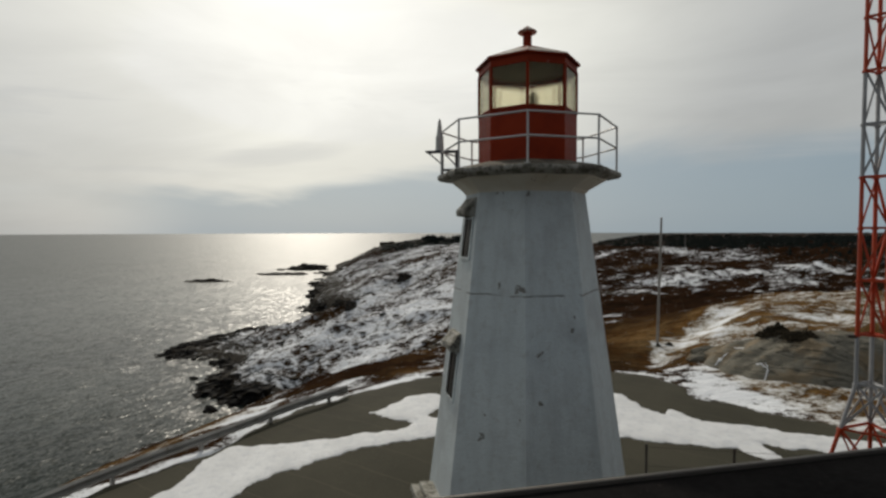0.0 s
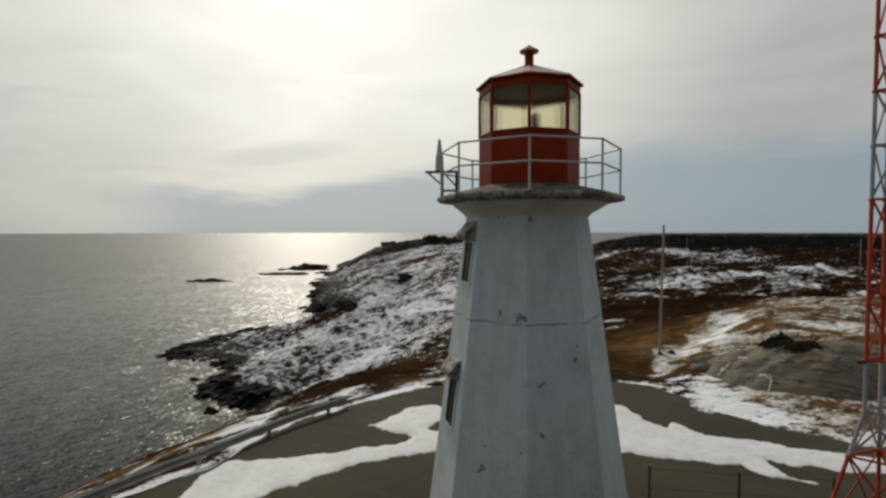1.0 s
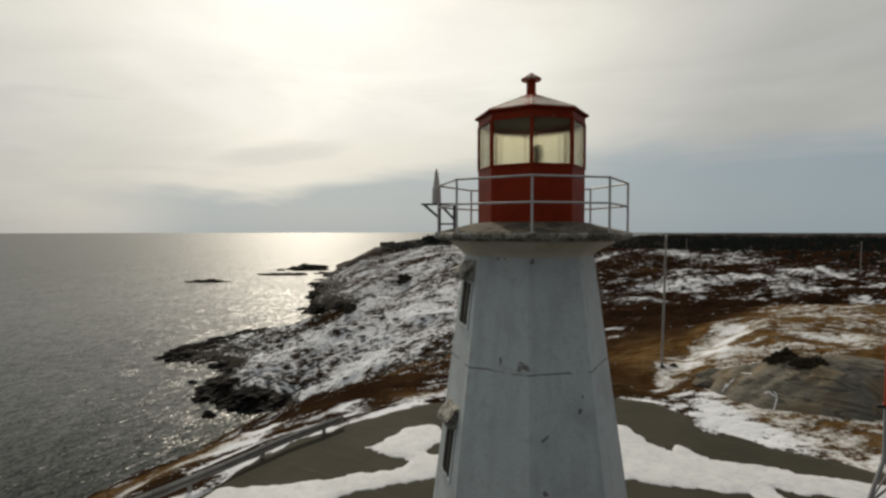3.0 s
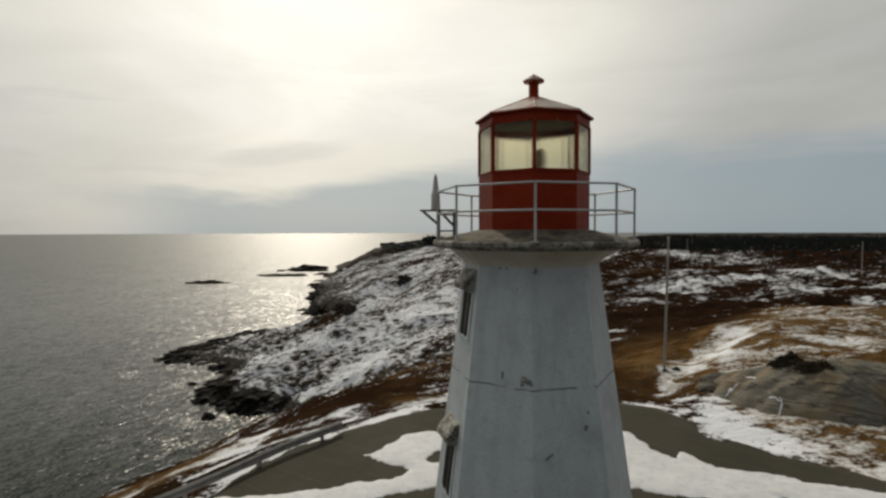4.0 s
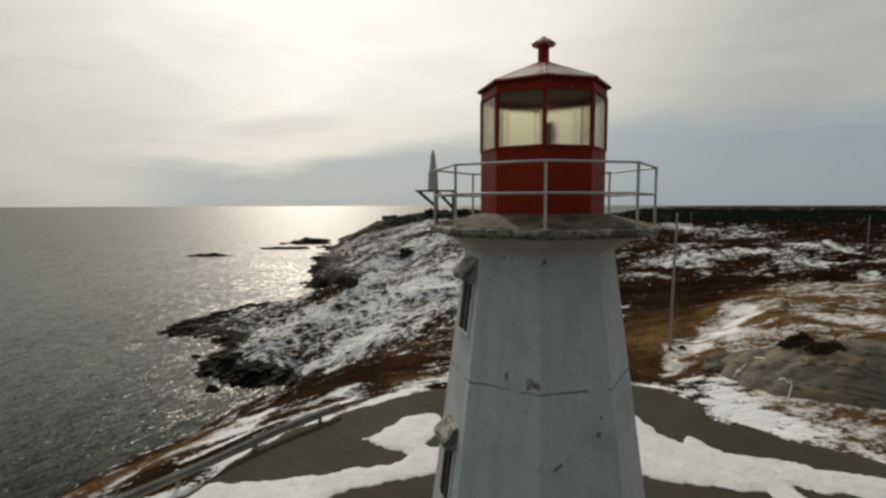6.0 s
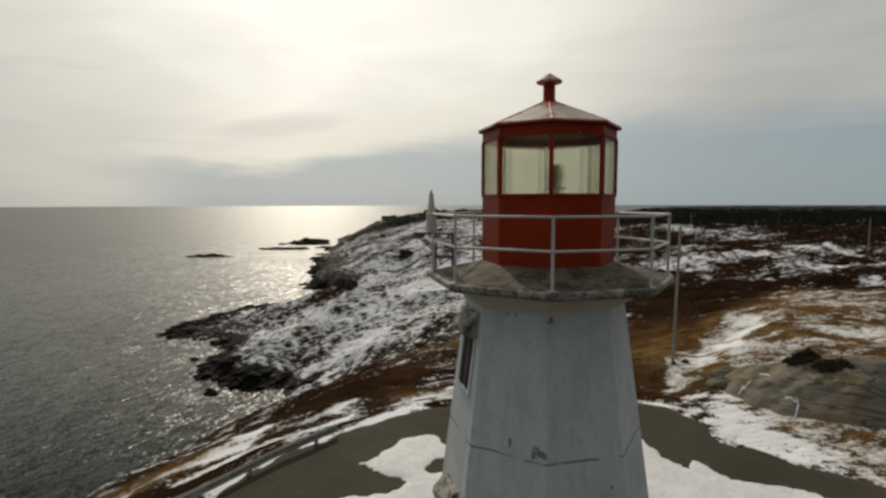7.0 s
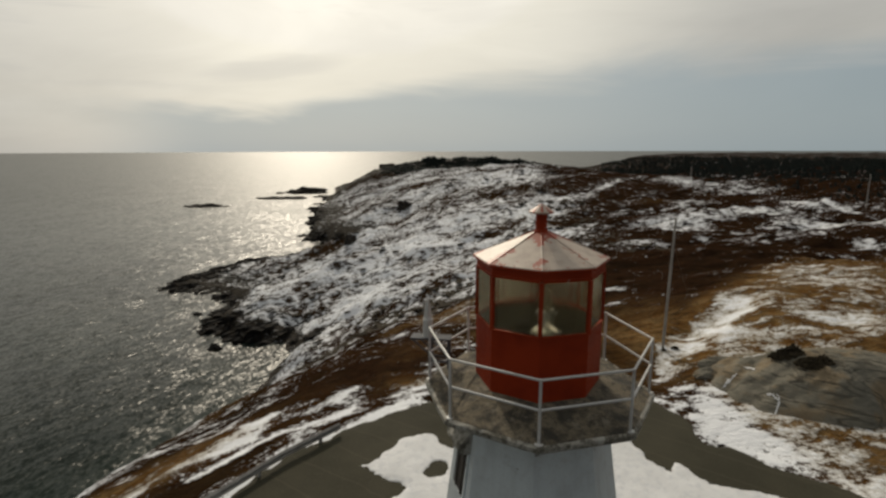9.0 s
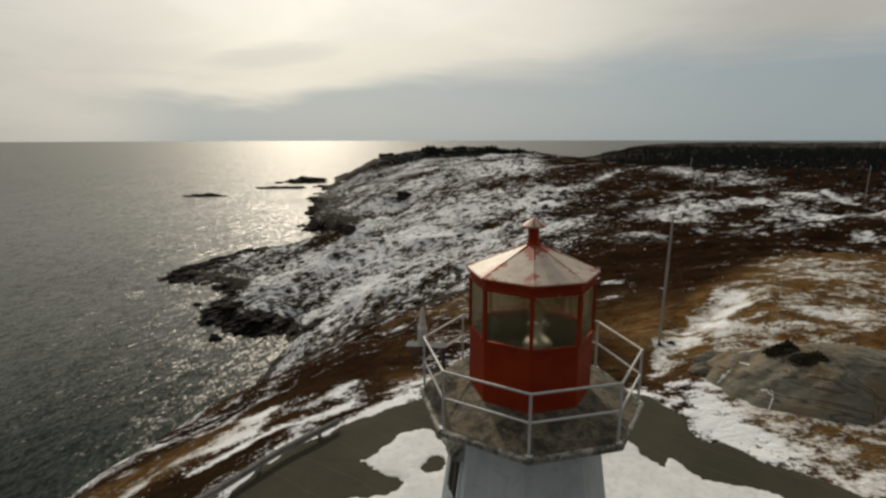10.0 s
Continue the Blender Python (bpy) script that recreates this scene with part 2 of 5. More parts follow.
def land(n, b, at):
    """Snow, heath, tan grass and bare rock, spread by the three covers on the sheet."""
    cover = n.add("ShaderNodeAttribute", {"attribute_name": "cover"}).outputs["Color"]
    sep = n.add("ShaderNodeSeparateColor", {}, Color=cover)
    snow, rock, tan = sep.outputs[0], sep.outputs[1], sep.outputs[2]
    place = n.add("ShaderNodeSeparateXYZ", {}, Vector=at)
    # on the shoulder above the rail the beds run with the coast; elsewhere the drifts lie across the wind
    with_coast = n.stretch(at, (0.60, 1.02, 1.0), -50.0)
    across = n.stretch(at, (0.60, 1.10, 1.0), -10.0)
    shoulder = n.math("MULTIPLY", n.ramp(place.outputs[0], -12.0, -6.0, 1.0, 0.0), n.ramp(place.outputs[1], 30.0, 46.0, 1.0, 0.0))
    distant = n.ramp(place.outputs[1], 50.0, 120.0)

    def either(scale, detail, rough, warp=0.0):
        a, c = n.noise(across, scale, detail, rough, warp), n.noise(with_coast, scale, detail, rough, warp)
        return n.add("ShaderNodeMix", {}, Factor=shoulder, i2=a, i3=c).outputs[0]

    big = either(0.055, 4, 0.55, 0.4)
    mid = either(0.26, 5, 0.62, 0.4)
    clump = n.noise(across, 0.62, 4, 0.6, 0.3)
    small = either(1.3, 5, 0.65)
    tiny = n.noise(at, 4.5, 5, 0.7)
    patch = n.math("ADD", n.math("MULTIPLY", mid, 0.6), n.math("MULTIPLY", small, 0.4))
    heath = n.mix(n.ramp(patch, 0.40, 0.52), (0.009, 0.0055, 0.004), (0.028, 0.0135, 0.0075))
    heath = n.mix(n.ramp(patch, 0.56, 0.68), heath, (0.046, 0.023, 0.010))
    heath = n.mix(n.ramp(n.math("ADD", n.math("MULTIPLY", big, 0.6), n.math("MULTIPLY", tiny, 0.4)), 0.50, 0.60, 0.0, 0.6), heath, (0.018, 0.010, 0.006))
    tuft = n.math("ADD", n.math("MULTIPLY", n.noise(at, 0.5, 4, 0.6, 0.5), 0.5), n.math("ADD", n.math("MULTIPLY", small, 0.2), n.math("MULTIPLY", tiny, 0.3)))
    grass = n.mix(n.ramp(tuft, 0.42, 0.58), (0.115, 0.058, 0.019), (0.235, 0.150, 0.067))
    col = n.mix(tan, heath, grass)
    col = n.mix(n.ramp(n.math("ADD", n.math("MULTIPLY", small, 0.55), n.math("MULTIPLY", tiny, 0.45)), 0.44, 0.60, 0.0, 0.75), col, (0.014, 0.009, 0.006))
    stone = n.mix(n.ramp(n.math("ADD", n.math("MULTIPLY", small, 0.5), n.math("MULTIPLY", tiny, 0.5)), 0.40, 0.60), (0.009, 0.009, 0.009), (0.060, 0.050, 0.037))
    rk = n.ramp(n.math("ADD", n.math("ADD", n.math("MULTIPLY", mid, 0.6), n.math("MULTIPLY", small, 0.5)), n.math("MULTIPLY", n.math("SUBTRACT", rock, 0.5), 1.1)), 0.56, 0.66)
    col = n.mix(rk, col, stone)
    def off(v, k):
        return n.math("MULTIPLY", n.math("SUBTRACT", v, 0.5), k)
    coarse = n.math("ADD", n.math("MULTIPLY", off(big, 1.0), n.ramp(distant, 0.0, 1.0, 0.45, 1.1)), n.math("ADD", off(mid, 1.05), n.math("MULTIPLY", off(clump, 1.3), n.ramp(distant, 0.0, 1.0, 0.6, 1.0))))
    mass = n.math("ADD", coarse, n.math("ADD", n.math("MULTIPLY", off(small, 1.3), n.ramp(shoulder, 0.0, 1.0, 1.0, 0.65)), n.math("MULTIPLY", off(tiny, 1.0), n.ramp(distant, 0.0, 1.0, 1.0, 0.5))))
    amount = n.math("DIVIDE", n.math("ADD", mass, off(snow, 0.75)), n.ramp(distant, 0.0, 1.0, 0.11, 0.18))
    sn = n.ramp(amount, -1.0, 1.05)
    white = n.mix(n.ramp(mid, 0.3, 0.7), (0.82, 0.84, 0.87), (0.68, 0.70, 0.74))
    # over the grass thin snow lets the blades show through and is dirtier than the deep drifts
    white = n.mix(n.math("MULTIPLY", n.ramp(amount, 0.4, 3.6, 1.0, 0.0), n.ramp(tan, 0.2, 0.7)), white, (0.43, 0.405, 0.36))
    col = n.mix(sn, col, white)
    n.put(b, "Base Color", col)
    n.put(b, "Roughness", n.ramp(rk, 0.0, 1.0, 0.95, 0.85))
    n.put(b, "Specular IOR Level", n.ramp(rk, 0.0, 1.0, 0.0, 0.05))
    h = n.math("ADD", n.math("MULTIPLY", mid, 2.0), n.math("ADD", n.math("MULTIPLY", small, n.ramp(rk, 0.0, 1.0, 0.7, 1.1)), n.math("MULTIPLY", tiny, n.ramp(rk, 0.0, 1.0, 0.10, 0.30))))
    bump(n, b, n.math("ADD", h, n.math("MULTIPLY", sn, 0.15)), n.ramp(sn, 0.0, 1.0, 0.8, 0.35), 1.0)


def granite_like(lo, hi, brown, dark):
    def build(n, b, at):
        beds = n.noise(n.stretch(at, (0.5, 0.9, 2.4), 20), 0.8, 6, 0.62, 0.8)
        a = n.noise(at, 0.5, 5, 0.6)
        c = n.noise(at, 6.0, 6, 0.7)
        col = n.mix(n.ramp(beds, 0.3, 0.7), lo, hi)
        col = n.mix(n.ramp(a, 0.46, 0.62, 0.0, 0.65), col, brown)
        col = n.mix(n.ramp(c, 0.5, 0.75, 0.0, 0.6), col, dark)
        seam = n.ramp(n.math("ABSOLUTE", n.math("SUBTRACT", n.noise(n.stretch(at, (0.35, 0.8, 1.6), 25), 0.42, 4, 0.5, 0.6), 0.5)), 0.004, 0.022, 0.8, 0.0)
        col = n.mix(n.math("MULTIPLY", seam, 0.8), col, dark)
        n.put(b, "Base Color", col)
        n.put(b, "Roughness", 0.85)
        h = n.math("SUBTRACT", n.math("ADD", n.math("MULTIPLY", beds, 2.5), c), seam)
        bump(n, b, h, 0.6, 0.10)
    return build


def water(n, b, at):
    """Dark water whose facets lean every way, from swell down to chop."""
    lean = None
    for scale, detail, amount, long, turn in ((0.05, 2.0, 0.20, 0.45, -8.0), (0.46, 4.0, 0.84, 0.42, 14.0), (1.3, 4.0, 1.08, 0.60, -20.0)):
        v = n.add("ShaderNodeTexNoise", {}, Vector=n.stretch(at, (1.0, long, 1.0), turn), Scale=scale, Detail=detail, Roughness=0.6, Distortion=0.3).outputs[1]
        v = n.add("ShaderNodeVectorMath", {"operation": "SUBTRACT"}, i0=v, i1=(0.5, 0.5, 0.5)).outputs[0]
        v = n.add("ShaderNodeVectorMath", {"operation": "SCALE"}, i0=v, Scale=amount).outputs[0]
        lean = v if lean is None else n.add("ShaderNodeVectorMath", {"operation": "ADD"}, i0=lean, i1=v).outputs[0]
    lean = n.add("ShaderNodeVectorMath", {"operation": "MULTIPLY"}, i0=lean, i1=(1.0, 1.0, 0.0)).outputs[0]
    up = n.add("ShaderNodeVectorMath", {"operation": "ADD"}, i0=lean, i1=(0.0, 0.0, 1.0)).outputs[0]
    n.put(b, "Normal", n.add("ShaderNodeVectorMath", {"operation": "NORMALIZE"}, i0=up).outputs[0])
    n.put(b, "Base Color", n.mix(n.ramp(n.noise(at, 0.02, 3), 0.35, 0.65), (0.006, 0.012, 0.010), (0.010, 0.018, 0.014)))
    # far out, the waves run together into one rough surface
    far = n.add("ShaderNodeVectorMath", {"operation": "LENGTH"}, i0=at).outputs["Value"]
    n.put(b, "Roughness", n.ramp(far, 110.0, 900.0, 0.32, 0.42))
    # sheen graded by hand with distance: dimmed near, raised far out for the glare
    n.put(b, "Specular IOR Level", n.math("ADD", n.ramp(far, 85.0, 190.0, 0.065, 0.26), n.ramp(far, 90.0, 450.0, 0.0, 0.28)))


M = {
    "white_wall": material("weathered_white_paint", white_wall),
    # cream stain, plus paler paint standing in for light bounced up from the ground
    "cove": material("cream_stain_and_bounce_light", worn_paint((0.74, 0.71, 0.62), (0.64, 0.59, 0.48), (0.34, 0.30, 0.23), 0.7, 0.62)),
    "red": material("red_paint", worn_paint((0.285, 0.032, 0.008), (0.205, 0.021, 0.006), (0.40, 0.25, 0.20), 0.5, 0.655), Specular_IOR_Level=0.12),
    "roof": material("peeling_roof_paint", roof_paint),
    "concrete": material("lichen_concrete", lichen_concrete),
    "stained": material("stained_concrete", stained_concrete),
    "galv": material("galvanised_steel", worn_paint((0.58, 0.58, 0.57), (0.45, 0.45, 0.44), (0.24, 0.18, 0.14), 0.5), Metallic=0.1),
    "trim": material("off_white_trim", worn_paint((0.60, 0.60, 0.58), (0.46, 0.46, 0.44), (0.22, 0.17, 0.12), 0.6, 0.60)),
    "dark": material("dark_timber", worn_paint((0.035, 0.028, 0.022), (0.06, 0.05, 0.04), (0.12, 0.10, 0.08), 0.6)),
    "mast_red": material("orange_red_mast_paint", worn_paint((0.52, 0.06, 0.012), (0.40, 0.045, 0.012), (0.2, 0.1, 0.06), 0.45, 0.68)),
    "mast_white": material("dull_white_mast_paint", worn_paint((0.42, 0.42, 0.43), (0.30, 0.30, 0.31), (0.2, 0.15, 0.1), 0.5, 0.66)),
    "asphalt": material("asphalt", asphalt, Specular_IOR_Level=0.15),
    "snow": material("old_snow", snow_paint),
    "land": material("winter_heath", land),
    "granite": material("grey_granite", granite_like((0.108, 0.102, 0.083), (0.200, 0.185, 0.148), (0.205, 0.148, 0.084), (0.048, 0.043, 0.034)), Specular_IOR_Level=0.15),
    "shore_rock": material("black_shore_rock", granite_like((0.008, 0.008, 0.0085), (0.022, 0.021, 0.020), (0.034, 0.026, 0.017), (0.005, 0.005, 0.005)), Specular_IOR_Level=0.08),
    "water": material("sea_water", water, IOR=1.333, Specular_IOR_Level=0.24),
    "rail": material("weathered_guard_rail", worn_paint((0.30, 0.29, 0.27), (0.20, 0.19, 0.175), (0.14, 0.1, 0.07), 0.5, 0.62), Metallic=0.3),
    "wood": material("grey_pole_timber", worn_paint((0.34, 0.32, 0.29), (0.25, 0.235, 0.215), (0.12, 0.10, 0.085), 0.8)),
    "shingle": material("dark_shingle", worn_paint((0.06, 0.052, 0.045), (0.04, 0.035, 0.03), (0.09, 0.08, 0.07), 0.85)),
    "roofing": material("black_roofing", worn_paint((0.006, 0.0055, 0.0055), (0.010, 0.009, 0.009), (0.018, 0.016, 0.015), 0.9), Specular_IOR_Level=0.05),
    "flashing": material("brown_metal_flashing", worn_paint((0.10, 0.085, 0.07), (0.075, 0.065, 0.055), (0.05, 0.04, 0.03), 0.5)),
    "needles": material("spruce_needles", worn_paint((0.011, 0.015, 0.014), (0.017, 0.021, 0.018), (0.024, 0.022, 0.018), 0.9), Specular_IOR_Level=0.03),
    "scrub": material("bare_scrub", worn_paint((0.030, 0.025, 0.018), (0.060, 0.048, 0.034), (0.10, 0.075, 0.05), 0.9), Specular_IOR_Level=0.1),
    "heath": material("dry_heath", worn_paint((0.020, 0.011, 0.006), (0.046, 0.024, 0.011), (0.15, 0.095, 0.045), 0.95, 0.60), Specular_IOR_Level=0.1),
    "islet_rock": material("brown_sea_rock", granite_like((0.022, 0.020, 0.018), (0.060, 0.052, 0.044), (0.075, 0.058, 0.040), (0.012, 0.012, 0.012)), Specular_IOR_Level=0.15),
    "bracket": material("dark_weathered_steel", worn_paint((0.10, 0.105, 0.12), (0.07, 0.072, 0.08), (0.16, 0.11, 0.07), 0.7), Specular_IOR_Level=0.2),
    "juniper": material("dark_bush", worn_paint((0.034, 0.029, 0.020), (0.060, 0.048, 0.032), (0.07, 0.055, 0.035), 0.95), Specular_IOR_Level=0.03),
    "soot": material("dull_grey_lining", worn_paint((0.28, 0.285, 0.25), (0.34, 0.34, 0.30), (0.38, 0.37, 0.32), 0.8), Specular_IOR_Level=0.1),
    "lining": material("dull_brown_lining", worn_paint((0.15, 0.135, 0.10), (0.115, 0.10, 0.075), (0.08, 0.07, 0.05), 0.8), Specular_IOR_Level=0.1),
    "brass": material("lamp_metal", worn_paint((0.35, 0.30, 0.20), (0.28, 0.24, 0.17), None, 0.4), Metallic=0.6),
}


def pane_material():
    m = bpy.data.materials.new("dusty_glass")
    m.use_nodes = True
    n = Nodes(m.node_tree)
    at = n.add("ShaderNodeTexCoord").outputs["Object"]
    grime = n.noise(at, 2.5, 5, 0.6)
    clear = n.add("ShaderNodeBsdfTransparent", {}, Color=(0.96, 0.940, 0.855))
    salt = n.add("ShaderNodeBsdfRefraction", {}, Color=(0.96, 0.940, 0.855), Roughness=0.22, IOR=1.15)
    shine = n.add("ShaderNodeBsdfGlossy", {}, Color=(0.9, 0.9, 0.9), Roughness=0.05)
    film = n.add("ShaderNodeBsdfDiffuse", {}, Color=(0.42, 0.375, 0.24))
    fres = n.math("MULTIPLY", n.add("ShaderNodeFresnel", {}, IOR=1.45).outputs[0], 0.3)
    a = n.add("ShaderNodeMixShader", {}, i0=n.ramp(grime, 0.3, 0.75, 0.45, 0.75), i1=clear.outputs[0], i2=salt.outputs[0])
    a = n.add("ShaderNodeMixShader", {}, i0=fres, i1=a.outputs[0], i2=shine.outputs[0])
    c = n.add("ShaderNodeMixShader", {}, i0=n.ramp(grime, 0.3, 0.75, 0.03, 0.06), i1=a.outputs[0], i2=film.outputs[0])
    n.put(n.add("ShaderNodeOutputMaterial"), "Surface", c)
    return m


M["glass"] = pane_material()


# ---- mesh helpers ----
def mesh_of(name, bm, mat, smooth=False):
    me = bpy.data.meshes.new(name)
    bmesh.ops.recalc_face_normals(bm, faces=bm.faces)
    bm.to_mesh(me)
    bm.free()
    me.materials.append(M[mat])
    if smooth:
        me.polygons.foreach_set("use_smooth", [True] * len(me.polygons))
    return me


def part(name, bm, mat, parent, label="", smooth=False):
    ob = new(name, mesh_of(name, bm, mat, smooth))
    ob.parent = parent
    return tagged(ob, label)


def thing(name, label, category, at=(0, 0, 0), turn=0.0, group="", kind=""):
    ob = new(name)
    ob.location, ob.rotation_euler = at, (0, 0, radians(turn))
    return tagged(ob, label, category, group, kind)


def solid(name, bm, mat, label, category, kind="", smooth=False, group=""):
    return tagged(new(name, mesh_of(name, bm, mat, smooth)), label, category, group, kind)


def box(bm, cx, cy, cz, sx, sy, sz, m=None, bevel=0.0):
    made = bmesh.ops.create_cube(bm, size=1.0)["verts"]
    bmesh.ops.transform(bm, matrix=Matrix.Translation((cx, cy, cz)) @ Matrix.Diagonal((sx, sy, sz, 1)), verts=made)
    if bevel:
        edges = list({e for v in made for e in v.link_edges})
        made = bmesh.ops.bevel(bm, geom=edges, offset=bevel, segments=2, profile=0.5, affect="EDGES")["verts"] or made
        made = list({v for f in bm.faces for v in f.verts}) if m is None else made
    if m is not None:
        bmesh.ops.transform(bm, matrix=m, verts=[v for v in made if v.is_valid])
    return bm


def rod(bm, a, b, r, sides=8, r2=None):
    """A round bar from a to b."""
    a, b = Vector(a), Vector(b)
    d = b - a
    made = bmesh.ops.create_cone(bm, cap_ends=True, segments=sides, radius1=r, radius2=r if r2 is None else r2, depth=d.length)["verts"]
    bmesh.ops.transform(bm, matrix=Matrix.Translation((a + b) / 2) @ d.to_track_quat("Z", "Y").to_matrix().to_4x4(), verts=made)
    return bm


def angle_bar(bm, a, b, w, t=0.012):
    """A flat-sided bar (steel angle) from a to b."""
    a, b = Vector(a), Vector(b)
    d = b - a
    q = Matrix.Translation((a + b) / 2) @ d.to_track_quat("Z", "Y").to_matrix().to_4x4()
    for off, s in (((0, 0, 0), (w, t, d.length)), ((-w / 2 + t / 2, w / 2, 0), (t, w, d.length))):
        made = bmesh.ops.create_cube(bm, size=1.0)["verts"]
        bmesh.ops.transform(bm, matrix=q @ Matrix.Translation(off) @ Matrix.Diagonal((*s, 1)), verts=made)
    return bm


def corner(k, r, z):
    a = radians(45 * k)
    return Vector((r * math.sin(a), -r * math.cos(a), z))


def octagon_stack(rings, cap=True, shift=None):
    """A solid of octagonal rings (radius, height), lowest first."""
    bm = bmesh.new()
    loops = [[bm.verts.new(corner(k, r, z) + Vector((shift(z) if shift else 0, 0, 0))) for k in range(8)] for r, z in rings]
    for lo, hi in zip(loops, loops[1:]):
        for k in range(8):
            bm.faces.new((lo[k], lo[(k + 1) % 8], hi[(k + 1) % 8], hi[k]))
    if cap:
        bm.faces.new(loops[-1])
        bm.faces.new(loops[0][::-1])
    return bm


# ---- ground ----
# the shore, seen from inland it runs from the south past the point to the far head
SHORE = [(-150, -900), (-120, -300), (-85, -80), (-60, -20), (-53, 10), (-50, 30), (-53, 48), (-58, 75), (-60, 92), (-63, 106), (-63, 119), (-70, 127), (-81, 129),
         (-96, 135), (-101, 145), (-106, 166), (-118, 171), (-141, 179), (-142, 194), (-137, 226), (-117, 238), (-110, 282), (-140, 299),
         (-166, 405), (-197, 465), (-228, 580), (-262, 690), (-275, 765), (-282, 860), (-200, 1000), (-60, 1050), (40, 900), (110, 1000), (220, 1500),
         (900, 2600), (3000, 2600), (3000, -900)]
ORIGIN = np.array((0.0, -12.0))


def signed_shore(x, y):
    """Distance inland from the shore; negative at sea."""
    best = np.full(x.shape, 1e9)
    inside = np.zeros(x.shape, bool)
    for (ax, ay), (bx, by) in zip(SHORE, SHORE[1:] + SHORE[:1]):
        dx, dy = bx - ax, by - ay
        t = np.clip(((x - ax) * dx + (y - ay) * dy) / (dx * dx + dy * dy), 0, 1)
        best = np.minimum(best, np.hypot(x - ax - t * dx, y - ay - t * dy))
        cross = ((ay > y) != (by > y)) & (x < (bx - ax) * (y - ay) / (by - ay + 1e-12) + ax)
        inside ^= cross
    return np.where(inside, best, -best)


RNG = np.random.RandomState(7)
LATTICE = RNG.rand(256, 256)


def value_noise(x, y):
    xi, yi = np.floor(x).astype(int), np.floor(y).astype(int)
    fx, fy = x - xi, y - yi
    fx, fy = fx * fx * fx * (fx * (fx * 6 - 15) + 10), fy * fy * fy * (fy * (fy * 6 - 15) + 10)
    g = lambda i, j: LATTICE[(xi + i) & 255, (yi + j) & 255]
    return (g(0, 0) * (1 - fx) + g(1, 0) * fx) * (1 - fy) + (g(0, 1) * (1 - fx) + g(1, 1) * fx) * fy - 0.5


def fractal(x, y, size, octaves=4, gain=0.5, turn=0.35, ratio=0.5):
    """Noise in -1..1 whose largest forms are about size metres, drawn out along the strata."""
    u = (x * math.cos(turn) + y * math.sin(turn)) / size
    v = (-x * math.sin(turn) + y * math.cos(turn)) / size * ratio
    out, amp = 0, 1.0
    for k in range(octaves):
        out = out + amp * value_noise(u * 2 ** k + 17.3 * k, v * 2 ** k + 5.1 * k)
        amp *= gain
    return out * 1.3


def step(v, lo, hi):
    t = np.clip((v - lo) / (hi - lo), 0, 1)
    return t * t * (3 - 2 * t)


def hump(x, y, cx, cy, rx, ry, turn=0.0):
    c, s = math.cos(radians(turn)), math.sin(radians(turn))
    u, v = (x - cx) * c + (y - cy) * s, -(x - cx) * s + (y - cy) * c
    return np.exp(-(u / rx) ** 2 - (v / ry) ** 2)


# edge of the paved turning place
PAVED = [(-30, -30), (-20, -6), (-17.3, 3.4), (-15.1, 5.7), (-13.7, 7.8), (-12.9, 10.6), (-11.9, 13.8), (-9.7, 16.0), (-6.0, 19.2), (0.0, 21.6), (5.0, 22.2), (7.6, 21.3),
         (8.9, 19.2), (9.6, 17.0), (12.4, 14.8), (15.0, 13.2), (22.0, 10.5), (34.0, 8.0), (34.0, -30.0)]


def paved_z(x):
    """The turning place falls a little towards the sea."""
    return -0.0375 * np.log1p(np.exp(np.minimum((-x - 6) * 2, 60)))


def inside_edge(poly, x, y):
    """Distance inside a closed outline; negative outside."""
    best = np.full(np.shape(x), 1e9)
    ins = np.zeros(np.shape(x), bool)
    for (ax, ay), (bx, by) in zip(poly, poly[1:] + poly[:1]):
        dx, dy = bx - ax, by - ay
        t = np.clip(((x - ax) * dx + (y - ay) * dy) / (dx * dx + dy * dy), 0, 1)
        best = np.minimum(best, np.hypot(x - ax - t * dx, y - ay - t * dy))
        ins ^= ((ay > y) != (by > y)) & (x < (bx - ax) * (y - ay) / (by - ay + 1e-12) + ax)
    return np.where(ins, best, -best)


BEDS = -1.37      # the ledges of the headland run a little north of east
DRIFT = [(7.5, 21.9), (8.4, 24.0), (10.4, 28.3), (13.2, 32.5), (15.6, 34.8), (17.6, 36.6), (19.3, 38.8)]      # snow-filled gully
HEATH_LOW = ((-60, -31, -21, -14, -8, 0, 8, 10, 13, 16.5, 22, 28, 40, 55, 90), (80, 40, 28, 23, 24, 26, 25, 27, 32, 39, 47, 55, 71, 79, 95))
HEATH_UP = ((-48, -36, -23, -17, -8, 0, 9, 17, 28, 42, 54, 72, 110), (100, 84, 64, 68, 67, 84, 100, 97, 91, 101, 104, 107, 120))


def along(line, x, y):
    best = np.full(x.shape, 1e9)
    for (ax, ay), (bx, by) in zip(line, line[1:]):
        t = np.clip(((x - ax) * (bx - ax) + (y - ay) * (by - ay)) / ((bx - ax) ** 2 + (by - ay) ** 2), 0, 1)
        best = np.minimum(best, np.hypot(x - ax - t * (bx - ax), y - ay - t * (by - ay)))
    return best


